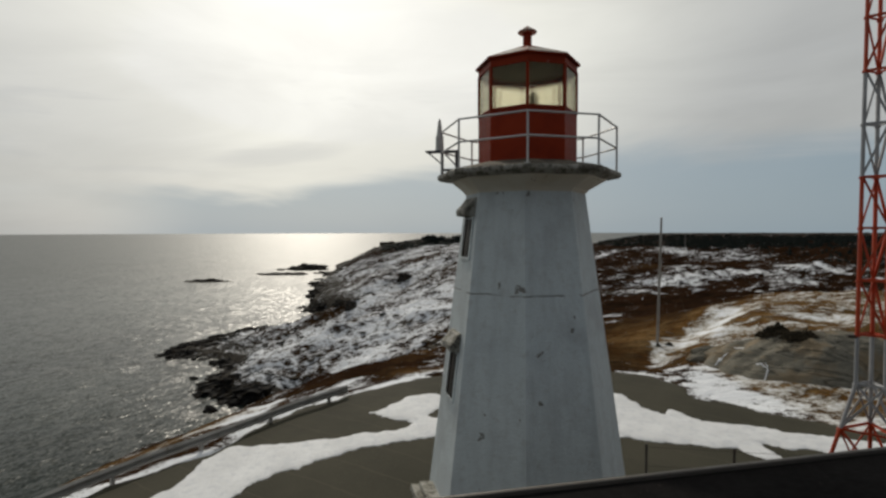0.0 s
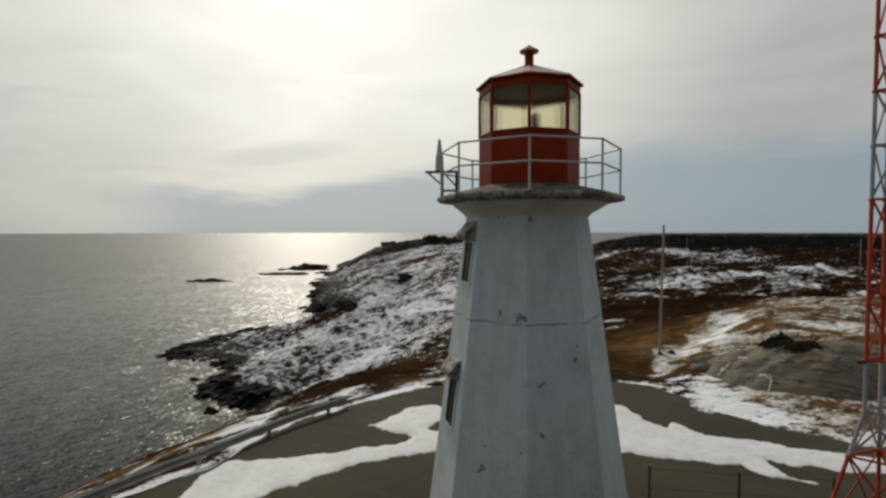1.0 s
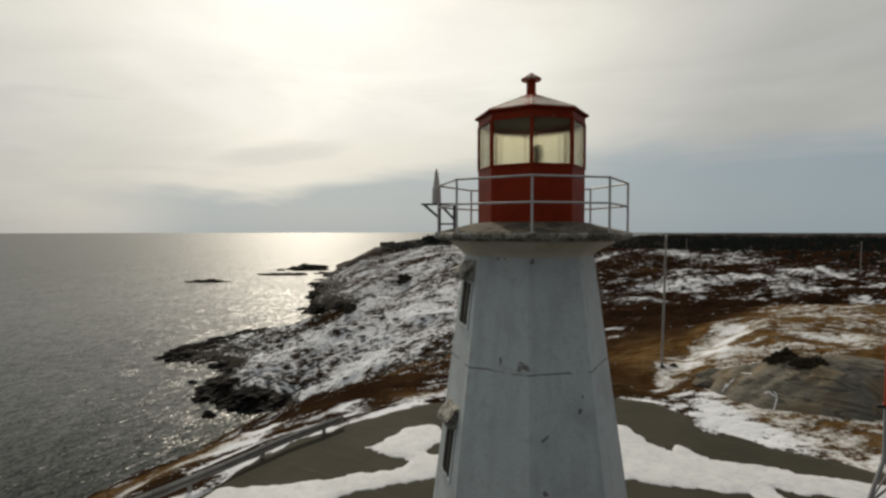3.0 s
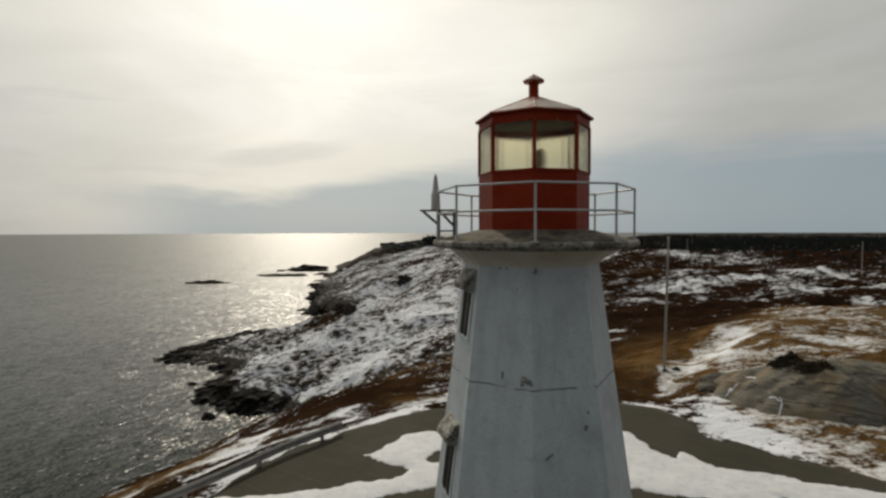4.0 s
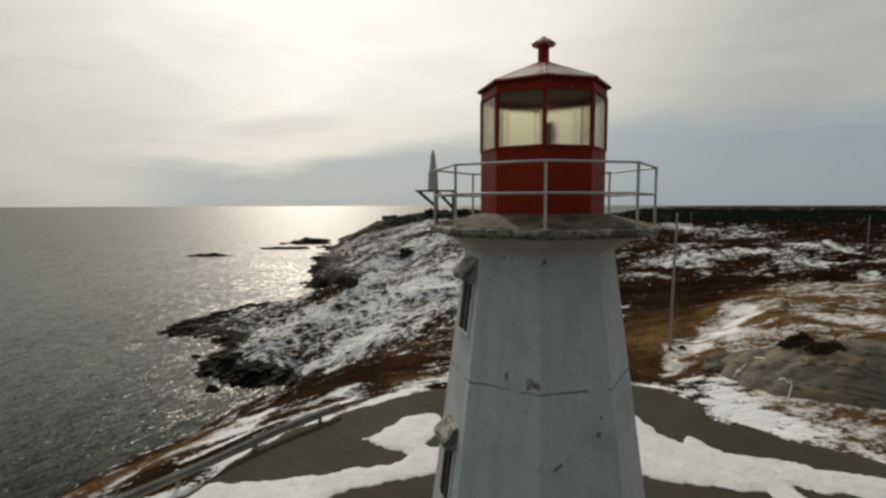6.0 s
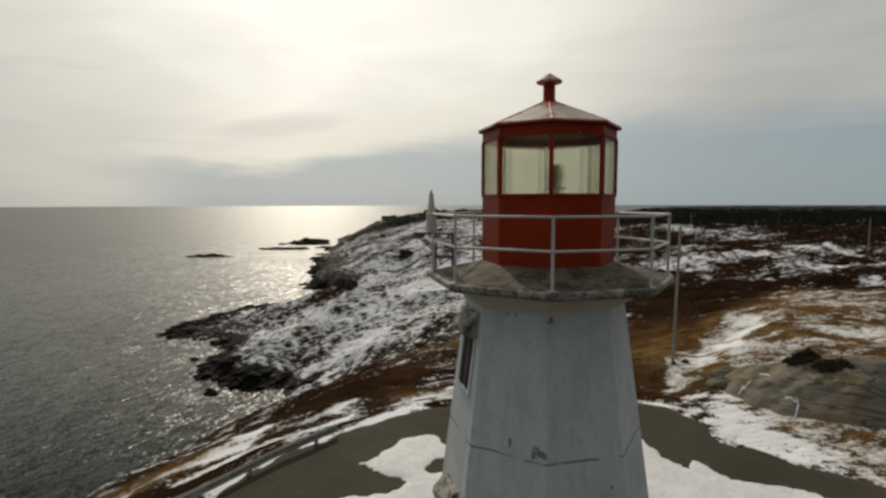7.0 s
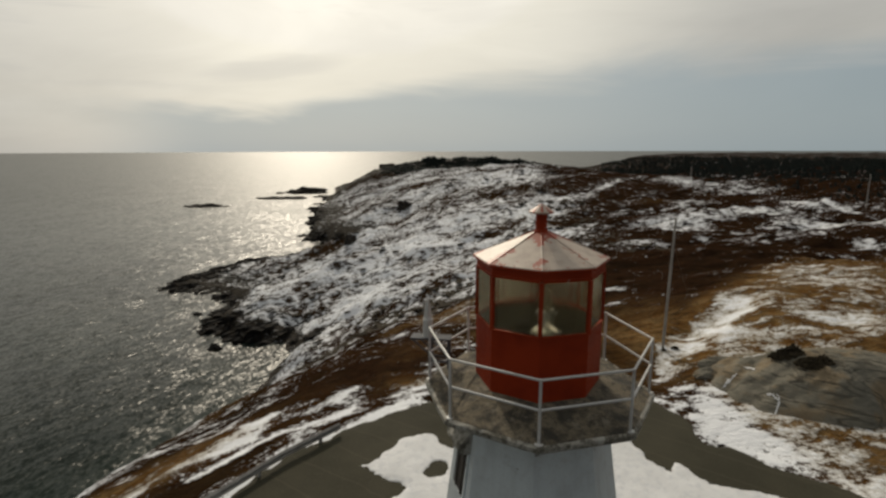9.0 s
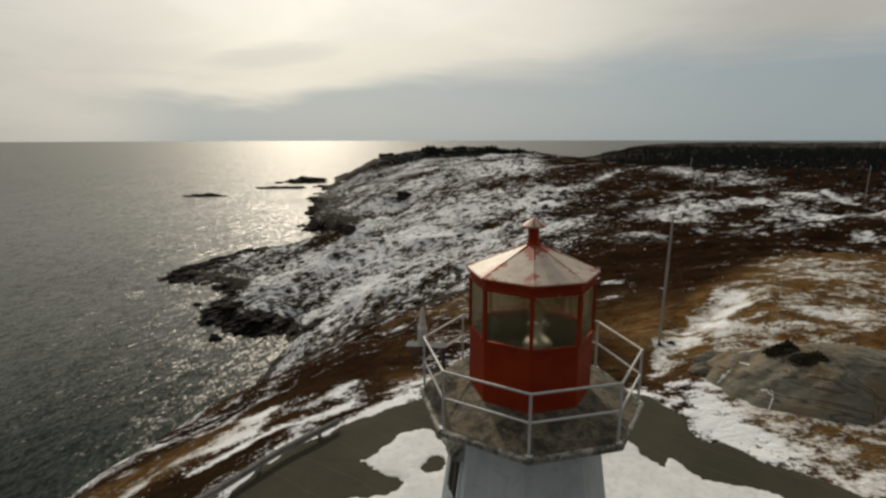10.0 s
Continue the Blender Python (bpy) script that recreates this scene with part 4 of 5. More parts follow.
def build_lighthouse():
    lh = thing("lighthouse", "white octagonal concrete lighthouse with a red lantern on the asphalt", "lighthouse")
    part("tower_wall", octagon_stack([(tower_r(-0.1), -0.1), (tower_r(3.2), 3.2), (tower_r(7.2), 7.2), (tower_r(9.95), 9.95)], shift=tower_x), "white_wall", lh,
         "weathered white painted concrete wall with cracks and stains")
    part("gallery_cove", octagon_stack([(tower_r(9.95) + 0.003, 9.945), (1.51, 10.03), (1.84, 10.25), (1.90, 10.28)], shift=tower_x), "cove", lh, "flaring cove of cream-stained white paint, made paler for light bounced from the ground")
    slab = crumbled_octagon([(1.2, 10.272), (2.00, 10.272), (2.15, 10.30), (2.21, 10.35), (2.21, 10.42), (2.17, TOP - 0.004), (1.2, TOP - 0.003)], 4)
    part("gallery_slab", slab, "stained", lh, "stained pale concrete gallery slab")
    part("gallery_floor", crumbled_octagon([(2.15, TOP - 0.03), (2.145, TOP + 0.006), (1.85, TOP + 0.07), (1.5, TOP + 0.15), (1.31, TOP + 0.20), (1.15, TOP + 0.225)], 9), "concrete", lh, "brown lichen-covered gallery floor sloping up to the lantern")
    # lantern
    r = 1.18
    for k in range(8):
        a, b = corner(k, r, 0), corner(k + 1, r, 0)
        inn = 0.96
        for z0, z1, name in ((TOP, 11.83, "lantern_panel"), (12.83, 13.0, "fascia_panel")):
            bm = bmesh.new()
            lo = [Vector((p.x * s, p.y * s, z0)) for p, s in ((a, 1), (b, 1), (b, inn), (a, inn))]
            hi = [Vector((p.x, p.y, z1)) for p in lo]
            v = [bm.verts.new(p) for p in lo + hi]
            for q in ((0, 1, 5, 4), (1, 2, 6, 5), (2, 3, 7, 6), (3, 0, 4, 7), (4, 5, 6, 7), (3, 2, 1, 0)):
                bm.faces.new([v[i] for i in q])
            part(name, bm, "red", lh, "deep red painted lantern panel")
        mid = (a + b) / 2
        bm = bmesh.new()
        m = Matrix.Translation((mid.x * 0.985, mid.y * 0.985, 0)) @ Matrix.Rotation(radians(45 * k + 22.5), 4, "Z")
        w = (b - a).length
        box(bm, 0, 0, 12.33, w - 0.07, 0.008, 1.01, m)
        pane = part("lantern_pane", bm, "glass", lh, "salt-hazed glass pane")
        pane.visible_shadow = False
        for z in (11.845, 12.82):
            part("sash_bar", box(bmesh.new(), 0, -0.012, z, w - 0.06, 0.045, 0.045, m), "red", lh)
        p = corner(k, r - 0.012, 0)
        box_m = Matrix.Translation((p.x, p.y, 0)) @ Matrix.Rotation(radians(45 * k), 4, "Z")
        part("corner_post", box(bmesh.new(), 0, 0, 12.315, 0.07, 0.055, 0.97, box_m), "red", lh)
        # roof sheet
        bm = bmesh.new()
        e0, e1 = corner(k, 1.25, 13.005), corner(k + 1, 1.25, 13.005)
        t0, t1 = corner(k, 0.10, 13.475), corner(k + 1, 0.10, 13.475)
        d = Vector((0, 0, 0.03))
        v = [bm.verts.new(p) for p in (e0, e1, t1, t0, e0 + d, e1 + d, t1 + d, t0 + d)]
        for q in ((0, 1, 5, 4), (1, 2, 6, 5), (2, 3, 7, 6), (3, 0, 4, 7), (4, 5, 6, 7), (3, 2, 1, 0)):
            bm.faces.new([v[i] for i in q])
        part("roof_sheet", bm, "roof", lh, "sloping roof sheet of peeling pale paint over red")
        bm = bmesh.new()
        rod(bm, corner(k, 1.25, 13.03), corner(k, 0.11, 13.505), 0.011, 6)
        part("roof_seam", bm, "roof", lh)
        bm = bmesh.new()
        rod(bm, corner(k, 1.24, 13.0), corner(k + 1, 1.24, 13.0), 0.022, 6)
        part("eave_trim", bm, "red", lh)
    vent = part("roof_vent", rod(rod(bmesh.new(), (0, 0, 13.44), (0, 0, 13.85), 0.105, 16), (0, 0, 13.46), (0, 0, 13.54), 0.15, 16, 0.11), "red", lh, "red painted vent stack", smooth=False)
    bm = bmesh.new()
    rod(bm, (0, 0, 13.83), (0, 0, 13.86), 0.220, 16, 0.232)
    rod(bm, (0, 0, 13.86), (0, 0, 14.00), 0.232, 16, 0.02)
    part("vent_cap", bm, "roof", vent, "conical vent cap with worn paint")
    part("lantern_floor", octagon_stack([(1.12, 11.2), (1.12, 11.25)]), "shingle", lh)
    part("lantern_ceiling", octagon_stack([(1.125, 12.955), (1.125, 12.975), (0.4, 13.2)]), "soot", lh, "dark lantern ceiling")
    part("lantern_lining", octagon_stack([(1.128, TOP + 0.02), (1.128, 11.825)], cap=False), "lining", lh, "dull brown inner lining")
    # the light
    ox = 0.14
    bm = bmesh.new()
    rod(bm, (ox, 0, 11.25), (ox, 0, 11.55), 0.20, 24, 0.15)
    rod(bm, (ox, 0, 11.55), (ox, 0, 11.62), 0.22, 24, 0.22)
    rod(bm, (ox, 0, 11.62), (ox, 0, 11.98), 0.09, 16, 0.09)
    rod(bm, (ox, 0, 11.96), (ox, 0, 12.00), 0.15, 20, 0.15)
    lamp = part("beacon_pedestal", bm, "trim", lh, "pale round beacon pedestal")
    bm = bmesh.new()
    for i in range(6):
        lo, hi = (0.085 + 0.035 * math.sin(q / 6 * math.pi) for q in (i, i + 1))
        rod(bm, (ox, 0, 12.0 + i * 0.06), (ox, 0, 12.06 + i * 0.06), lo, 20, hi)
    rod(bm, (ox, 0, 12.36), (ox, 0, 12.41), 0.085, 20, 0.04)
    part("beacon_lens", bm, "brass", lamp, "ribbed amber beacon lens")
    # railing
    for k in range(8):
        p = corner(k, 2.1, 0)
        bm = bmesh.new()
        rod(bm, (p.x, p.y, TOP - 0.02), (p.x, p.y, 11.535), 0.024, 10)
        rod(bm, (p.x, p.y, TOP - 0.01), (p.x, p.y, TOP + 0.012), 0.07, 10)
        part("rail_post", bm, "galv", lh, "painted steel rail post")
        for z in (11.02, 11.515):
            part("rail_bar", rod(bmesh.new(), corner(k, 2.1, z), corner(k + 1, 2.1, z), 0.021, 10), "galv", lh)
    # windows and door with hoods on the seaward face
    for z0, h in ((8.45, 0.90), (5.15, 1.05)):
        build_window(lh, z0, h)
    return lh


def crumbling_hood(wide, m, seed):
    """A concrete canopy with a sloping top and broken edges."""
    prof = [(0.03, 0.0), (-0.20, 0.0), (-0.25, 0.04), (-0.25, 0.15), (-0.16, 0.26), (-0.07, 0.42), (0.03, 0.46)]
    bm = bmesh.new()
    rows = []
    for i in range(9):
        x = (i / 8 - 0.5) * wide
        row = []
        for y, z in prof:
            p = Vector((x, y, z))
            rough = noise.fractal(p * 4.0 + Vector((seed, 0, 0)), 0.8, 2.1, 4) * 0.04 if y < 0 else 0.0
            row.append(bm.verts.new(m @ (p + Vector((rough * 0.4, rough - (0.02 if i in (0, 8) else 0.0) * y, rough * 0.7)))))
        rows.append(row)
    for a, b in zip(rows, rows[1:]):
        for k in range(len(prof)):
            q = (k + 1) % len(prof)
            bm.faces.new((a[k], a[q], b[q], b[k]))
    bm.faces.new(rows[0][::-1])
    bm.faces.new(rows[-1])
    bmesh.ops.recalc_face_normals(bm, faces=bm.faces[:])
    return bm


def build_window(lh, z0, h):
    k = -2
    m = face_frame(k, z0 + h / 2)
    tilt = Matrix.Rotation(math.atan(0.133 * math.cos(radians(22.5))), 4, "X")
    m = m @ tilt.inverted()
    bm = bmesh.new()
    w = 0.60
    for sx in (-1, 1):
        box(bm, sx * (w / 2 + 0.035), -0.005, 0, 0.07, 0.05, h + 0.12, m)
    box(bm, 0, -0.005, -h / 2 - 0.03, w + 0.13, 0.06, 0.06, m)
    win = part("window_frame", bm, "white_wall", lh, "flaking white window surround")
    bm = bmesh.new()
    box(bm, 0, 0.0, 0, w, 0.02, h, m)
    part("window_pane", bm, "dark", win, "dark boarded window")
    bm = bmesh.new()
    for sx in (-0.15, 0.15):
        box(bm, sx, -0.02, 0, 0.03, 0.03, h, m)
    part("glazing_bar", bm, "dark", win)
    bm = crumbling_hood(w + 0.16, m @ Matrix.Translation((0, 0, h / 2 + 0.06)), int(z0 * 3))
    part("window_hood", bm, "stained", win, "crumbling sloped concrete hood")


LIGHTHOUSE = build_lighthouse()


def build_bracket(lh):
    """Steel bracket off the gallery that carries a small spire."""
    c = Vector((-2.235, 0.55, 0))
    br = part("bracket_deck", box(bmesh.new(), c.x + 0.07, c.y, 11.125, 0.84, 0.30, 0.035), "bracket", lh, "small dark steel bracket shelf")
    for off in (-0.14, 0.14):
        part("strut", rod(bmesh.new(), (c.x - 0.30, c.y + off, 11.11), (c.x + 0.06, c.y + off, 10.80), 0.017, 6), "bracket", br)
        part("strut", rod(bmesh.new(), (c.x + 0.12, c.y + off, 11.09), (c.x + 0.43, c.y + off, 10.76), 0.017, 6), "bracket", br)
        for dx in (0.065, 0.44):
            part("upright", rod(bmesh.new(), (c.x + dx, c.y + off, TOP - 0.04), (c.x + dx, c.y + off, 11.11), 0.022, 6), "bracket", br)
        part("cross_bar", rod(bmesh.new(), (c.x + 0.065, c.y + off, 10.65), (c.x + 0.44, c.y + off, 10.65), 0.018, 6), "bracket", br)
    bm = bmesh.new()
    rod(bm, (c.x, c.y, 11.14), (c.x, c.y, 11.50), 0.112, 8, 0.100)
    rod(bm, (c.x, c.y, 11.50), (c.x, c.y, 11.55), 0.112, 8, 0.085)
    rod(bm, (c.x, c.y, 11.55), (c.x, c.y, 11.90), 0.082, 8, 0.040)
    rod(bm, (c.x, c.y, 11.90), (c.x, c.y, 11.98), 0.040, 8, 0.010)
    part("antenna_spire", bm, "trim", br, "pale tapered antenna housing")


build_bracket(LIGHTHOUSE)


def build_door(lh):
    m = face_frame(-2, 1.2) @ Matrix.Rotation(-math.atan(0.133 * math.cos(radians(22.5))), 4, "X")
    bm = bmesh.new()
    for sx in (-1, 1):
        box(bm, sx * 0.54, -0.02, 0, 0.14, 0.18, 2.3, m)
    door = part("door_frame", bm, "trim", lh, "flaking white door surround")
    part("door_leaf", box(bmesh.new(), 0, 0.0, -0.05, 0.94, 0.03, 2.15, m), "dark", door)
    bm = bmesh.new()
    box(bm, 0, -0.22, 1.45, 1.5, 0.60, 0.14, m)
    box(bm, 0, -0.14, 1.58, 1.3, 0.40, 0.12, m)
    part("door_hood", bm, "stained", door, "crumbling stepped concrete hood")


build_door(LIGHTHOUSE)


# ---- mast ----
def build_mast():
    m = thing("radio_mast", "orange-red and dull white steel lattice radio mast with splayed legs", "radio mast", (8.48, 1.42, 0))

    def rad(z):
        return 0.265 + 0.006 * (16 - z) + 0.28 * max(0.0, 5.2 - z)

    def leg(k, z):
        a = radians(120 * k + 178)
        return Vector((rad(z) * math.cos(a), rad(z) * math.sin(a), z))

    levels = [0.0, 1.9, 4.05, 5.2, 6.45, 7.8, 9.1, 10.36, 11.65, 12.95, 14.25, 15.6, 16.9, 18.2]
    paint = ["mast_red", "mast_red", "mast_white", "mast_white", "mast_red", "mast_red", "mast_red", "mast_white", "mast_white", "mast_red", "mast_red", "mast_white", "mast_white"]
    for i, (z0, z1, mat) in enumerate(zip(levels, levels[1:], paint)):
        for k in range(3):
            part("leg", rod(bmesh.new(), leg(k, z0), leg(k, z1), 0.047, 8), mat, m)
            if i != 3:
                if i < 3 or (i + k) % 2:
                    part("brace", angle_bar(bmesh.new(), leg(k, z0), leg(k + 1, z1), 0.045), mat, m)
                if i < 3 or (i + k) % 2 == 0:
                    part("brace", angle_bar(bmesh.new(), leg(k + 1, z0), leg(k, z1), 0.045), mat, m)
            girt = "mast_red" if "mast_red" in (mat, (paint + ["mast_white"])[i + 1]) else mat
            part("girt", angle_bar(bmesh.new(), leg(k, z1), leg(k + 1, z1), 0.05), girt, m)
            part("flange", rod(bmesh.new(), leg(k, z1 - 0.03), leg(k, z1 + 0.03), 0.07, 8), girt, m)
    for k in range(3):
        p = leg(k, 0)
        part("footing", box(bmesh.new(), p.x, p.y, 0.1, 0.5, 0.5, 0.5), "concrete", m)
    # clamped fittings on the legs
    p = leg(0, 6.40)
    part("clamp", box(bmesh.new(), p.x - 0.12, p.y, 6.42, 0.2, 0.08, 0.08), "dark", m)
    part("beacon_drum", rod(bmesh.new(), leg(0, 15.85) + Vector((-0.05, -0.05, 0)), leg(0, 16.5) + Vector((-0.05, -0.05, 0)), 0.17, 14), "mast_red", m)


build_mast()


# ---- poles ----
def build_pole(at, h, r, lean, label, guy=False):
    p = thing("utility_pole", label, "utility pole", at, group="utility poles")
    part("pole", rod(bmesh.new(), (0, 0, -1.0), (lean, 0, h), r, 10, r * 0.7), "wood", p)
    part("pole_cap", rod(bmesh.new(), (lean, 0, h), (lean, 0, h + 0.06), r * 0.75, 10, r * 0.3), "galv", p)
    if guy:
        part("guy_wire", rod(bmesh.new(), (lean * 0.8, 0, h * 0.8), (3.2, 1.5, 0.3), 0.009, 5), "dark", p)


def ground_z(x, y):
    return float(height(np.array([float(x)]), np.array([float(y)]))[0])


build_pole((10.29, 29.74, ground_z(10.29, 29.74)), 9.85, 0.11, 0.22, "grey weathered wooden utility pole with a guy wire in brown grass", True)
for x, y, h in ((105.0, 171.1, 10.3), (79.3, 261.6, 9.4)):
    build_pole((x, y, ground_z(x, y)), h, 0.14, 0.1, "thin grey wooden utility pole on the heath")


# ---- guard rail ----
RAIL_LINE = [(-19.6, -5.5), (-18.3, -1.0), (-16.6, 3.6), (-15.3, 6.4), (-13.5, 9.4), (-11.9, 12.6), (-9.95, 15.4)]


def polyline_at(line, s):
    for (ax, ay), (bx, by) in zip(line, line[1:]):
        l = math.hypot(bx - ax, by - ay)
        if s <= l:
            return ax + (bx - ax) * s / l, ay + (by - ay) * s / l, math.atan2(by - ay, bx - ax)
        s -= l
    return bx, by, math.atan2(by - ay, bx - ax)


def build_guard_rail():
    g = thing("guard_rail", "grey weathered steel guard rail on short posts beside the asphalt", "guard rail")
    total = sum(math.hypot(b[0] - a[0], b[1] - a[1]) for a, b in zip(RAIL_LINE, RAIL_LINE[1:]))
    # W-shaped beam
    prof = [(0.0, 0.42), (0.05, 0.37), (0.09, 0.34), (0.09, 0.27), (0.0, 0.21), (0.09, 0.15), (0.09, 0.08), (0.05, 0.05), (0.0, 0.0)]
    steps = 40
    for seg in range(6):
        bm = bmesh.new()
        rows = []
        for i in range(steps // 6 + 2):
            s = min(total, (seg + i / (steps // 6 + 1)) * total / 6)
            x, y, a = polyline_at(RAIL_LINE, s)
            nx, ny = math.sin(a), -math.cos(a)
            z = float(paved_z(np.array(x))) + 0.22
            rows.append([(bm.verts.new((x + nx * u, y + ny * u, z + v)), bm.verts.new((x + nx * (u - 0.012), y + ny * (u - 0.012), z + v))) for u, v in prof])
        for r0, r1 in zip(rows, rows[1:]):
            for (a0, a1), (b0, b1), (c0, c1), (d0, d1) in zip(r0, r0[1:], r1, r1[1:]):
                bm.faces.new((a0, b0, d0, c0))
                bm.faces.new((a1, c1, d1, b1))
        part("rail_beam", bm, "rail", g)
    s = 0.4
    while s < total:
        x, y, a = polyline_at(RAIL_LINE, s)
        z = float(paved_z(np.array(x)))
        m = Matrix.Translation((x, y, z)) @ Matrix.Rotation(a, 4, "Z")
        part("post", box(bmesh.new(), 0, 0.11, 0.05, 0.14, 0.16, 1.14, m), "wood", g)
        s += 3.6


build_guard_rail()


# ---- fence by the mast ----
def build_fence():
    f = thing("wire_fence", "tall wire fence with thin dark steel posts on the asphalt", "fence")
    pts = [(3.75, 4.0), (6.32, 4.0), (8.9, 4.0)]
    for x, y in pts:
        part("post", rod(bmesh.new(), (x, y, -0.1), (x, y, 2.4), 0.04, 8), "dark", f)
    for (ax, ay), (bx, by) in zip(pts, pts[1:]):
        for z in (0.5, 1.1, 1.7, 2.3):
            part("wire", rod(bmesh.new(), (ax, ay, z), (bx, by, z), 0.006, 5), "dark", f)


build_fence()


# ---- service building under the start of the flight ----
def build_service_building():
    b = thing("service_building", "flat-roofed building with black roofing and a brown metal edge", "building", (-0.75, -8.0, 0.06), 21.0)
    # local x along the front edge, y towards the lighthouse
    # unseen wall of unknown colour; kept dark so little light bounces onto the tower
    part("wall", box(bmesh.new(), 3.0, -3.2, 3.05, 10.6, 6.0, 6.4), "shingle", b, "unseen wall, kept dark to hold down bounced light")
    part("roof", box(bmesh.new(), 3.0, -3.2, 6.33, 11.2, 6.3, 0.14), "roofing", b, "black felt roofing")
    part("edge_flashing", box(bmesh.new(), 3.0, -0.03, 6.355, 11.2, 0.06, 0.19, bevel=0.015), "flashing", b, "brown metal edge flashing")
    for x, w in ((0.5, 1.2), (3.5, 1.2), (6.5, 1.2)):
        win = part("window", box(bmesh.new(), x, -0.19, 4.4, w, 0.05, 1.2), "trim", b)
        part("pane", box(bmesh.new(), x, -0.165, 4.4, w - 0.14, 0.02, 1.06), "dark", win)


build_service_building()


# ---- rocks ----
def lump(seed, rx, ry, rz, sub=4, rough=0.16, scale=1.3, sink=0.35):
    """A weathered boulder as a bmesh."""
    bm = bmesh.new()
    bmesh.ops.create_icosphere(bm, subdivisions=sub, radius=1.0)
    for v in bm.verts:
        p = v.co.copy()
        k = 1 + rough * noise.fractal(p * scale + Vector((seed * 3.7, seed * 1.3, 0)), 0.8, 2.1, 5)
        v.co = Vector((p.x * rx * k, p.y * ry * k, (max(p.z, -sink)) * rz * k))
    return bm


# foot of the granite outcrop, seen from above
FOOT_RING = ((11.6, 24.5), (11.9, 22.2), (13.7, 19.8), (16.8, 18.8), (18.8, 18.9), (20.8, 21.0), (28.0, 22.5), (30.5, 26.0), (27.0, 29.5), (21.0, 30.0), (16.5, 28.6), (13.4, 27.6), (11.8, 26.2))
HEART = (18.0, 23.6)


def ring_reach(a):
    """Distance from the heart of the outcrop to its foot at a bearing."""
    best = 0.0
    c, s = math.cos(a), math.sin(a)
    for (ax, ay), (bx, by) in zip(FOOT_RING, FOOT_RING[1:] + FOOT_RING[:1]):
        ax, ay, bx, by = ax - HEART[0], ay - HEART[1], bx - HEART[0], by - HEART[1]
        den = c * (by - ay) - s * (bx - ax)
        if abs(den) > 1e-9:
            r, u = (ax * (by - ay) - ay * (bx - ax)) / den, (ax * s - ay * c) / den
            if r > 0 and 0 <= u <= 1:
                best = max(best, r)
    return best


REACH = [sum(ring_reach(radians(k + 5 * q)) for q in (-2, -1, 0, 1, 2)) / 5 for k in range(361)]


def dome_z(x, y):
    """Height of the outcrop: a whaleback with a groove up its face and troughs behind the western shoulder."""
    dx, dy = x - HEART[0], y - HEART[1]
    turn = math.degrees(math.atan2(dy, dx)) % 360.0
    k = int(turn)
    reach = REACH[k] + (REACH[k + 1] - REACH[k]) * (turn - k)
    rho = math.hypot(dx, dy) / reach
    z = 2.6 * (1 - rho ** 1.6) ** 0.8 if rho < 1 else -1.2 * (rho - 1) * reach
    for (ax, ay), (bx, by), wide, deep in (((12.9, 21.0), (16.2, 22.9), 0.4, 0.2), ((12.2, 22.6), (15.6, 25.2), 0.5, 0.28), ((11.9, 24.4), (14.8, 26.6), 0.35, 0.2)):
        u = max(0.0, min(1.0, ((x - ax) * (bx - ax) + (y - ay) * (by - ay)) / ((bx - ax) ** 2 + (by - ay) ** 2)))
        d = math.hypot(x - ax - u * (bx - ax), y - ay - u * (by - ay))
        z -= deep * math.exp(-(d / wide) ** 2)
    body = step_one(1.05 - rho)
    p = Vector((x, y, 0.0))
    z += body * 0.20 * noise.fractal(p * 0.45, 0.7, 2.1, 3)
    # beds that sweep round the western end, and small breaks
    u = math.hypot(dx, dy * 1.25) + 0.35 * noise.fractal(p * 0.4, 0.8, 2.0, 3)
    z += body * 0.03 * abs(noise.fractal(Vector((u * 1.9, turn * 0.006, 3.0)), 0.6, 2.2, 4))
    z += body * 0.045 * noise.fractal(p * 2.6, 0.6, 2.2, 4)
    return z


def step_one(v):
    v = max(0.0, min(1.0, v / 0.25))
    return v * v * (3 - 2 * v)


def build_outcrop():
    outcrop = thing("granite_outcrop", "broad olive-grey granite outcrop with brown seams rising from the snow", "rock outcrop")
    bm = bmesh.new()
    rows = []
    for i in range(70):
        row = []
        for k in range(220):
            a = 2 * math.pi * k / 220
            r = (0.004 + 1.1 * (i / 69) ** 0.8) * REACH[int(math.degrees(a))]
            x, y = HEART[0] + r * math.cos(a), HEART[1] + r * math.sin(a)
            row.append(bm.verts.new((x, y, dome_z(x, y))))
        rows.append(row)
    for a, b in zip(rows, rows[1:]):
        for k in range(220):
            q = (k + 1) % 220
            bm.faces.new((a[k], b[k], b[q], a[q]))
    bm.faces.new(rows[0])
    part("main_dome", bm, "granite", outcrop, smooth=True)
    for seed, r, at, turn in ((5, (1.3, 0.6, 0.35), (12.2, 25.3, 0.25), 38), (8, (1.7, 0.6, 0.4), (13.1, 26.9, 0.35), 32)):
        o = part("ledge", lump(seed, *r, 5, 0.22, 1.2), "granite", outcrop, "low seamed granite ledge at the end of the outcrop", smooth=True)
        o.location, o.rotation_euler = at, (0, 0, radians(turn))


build_outcrop()


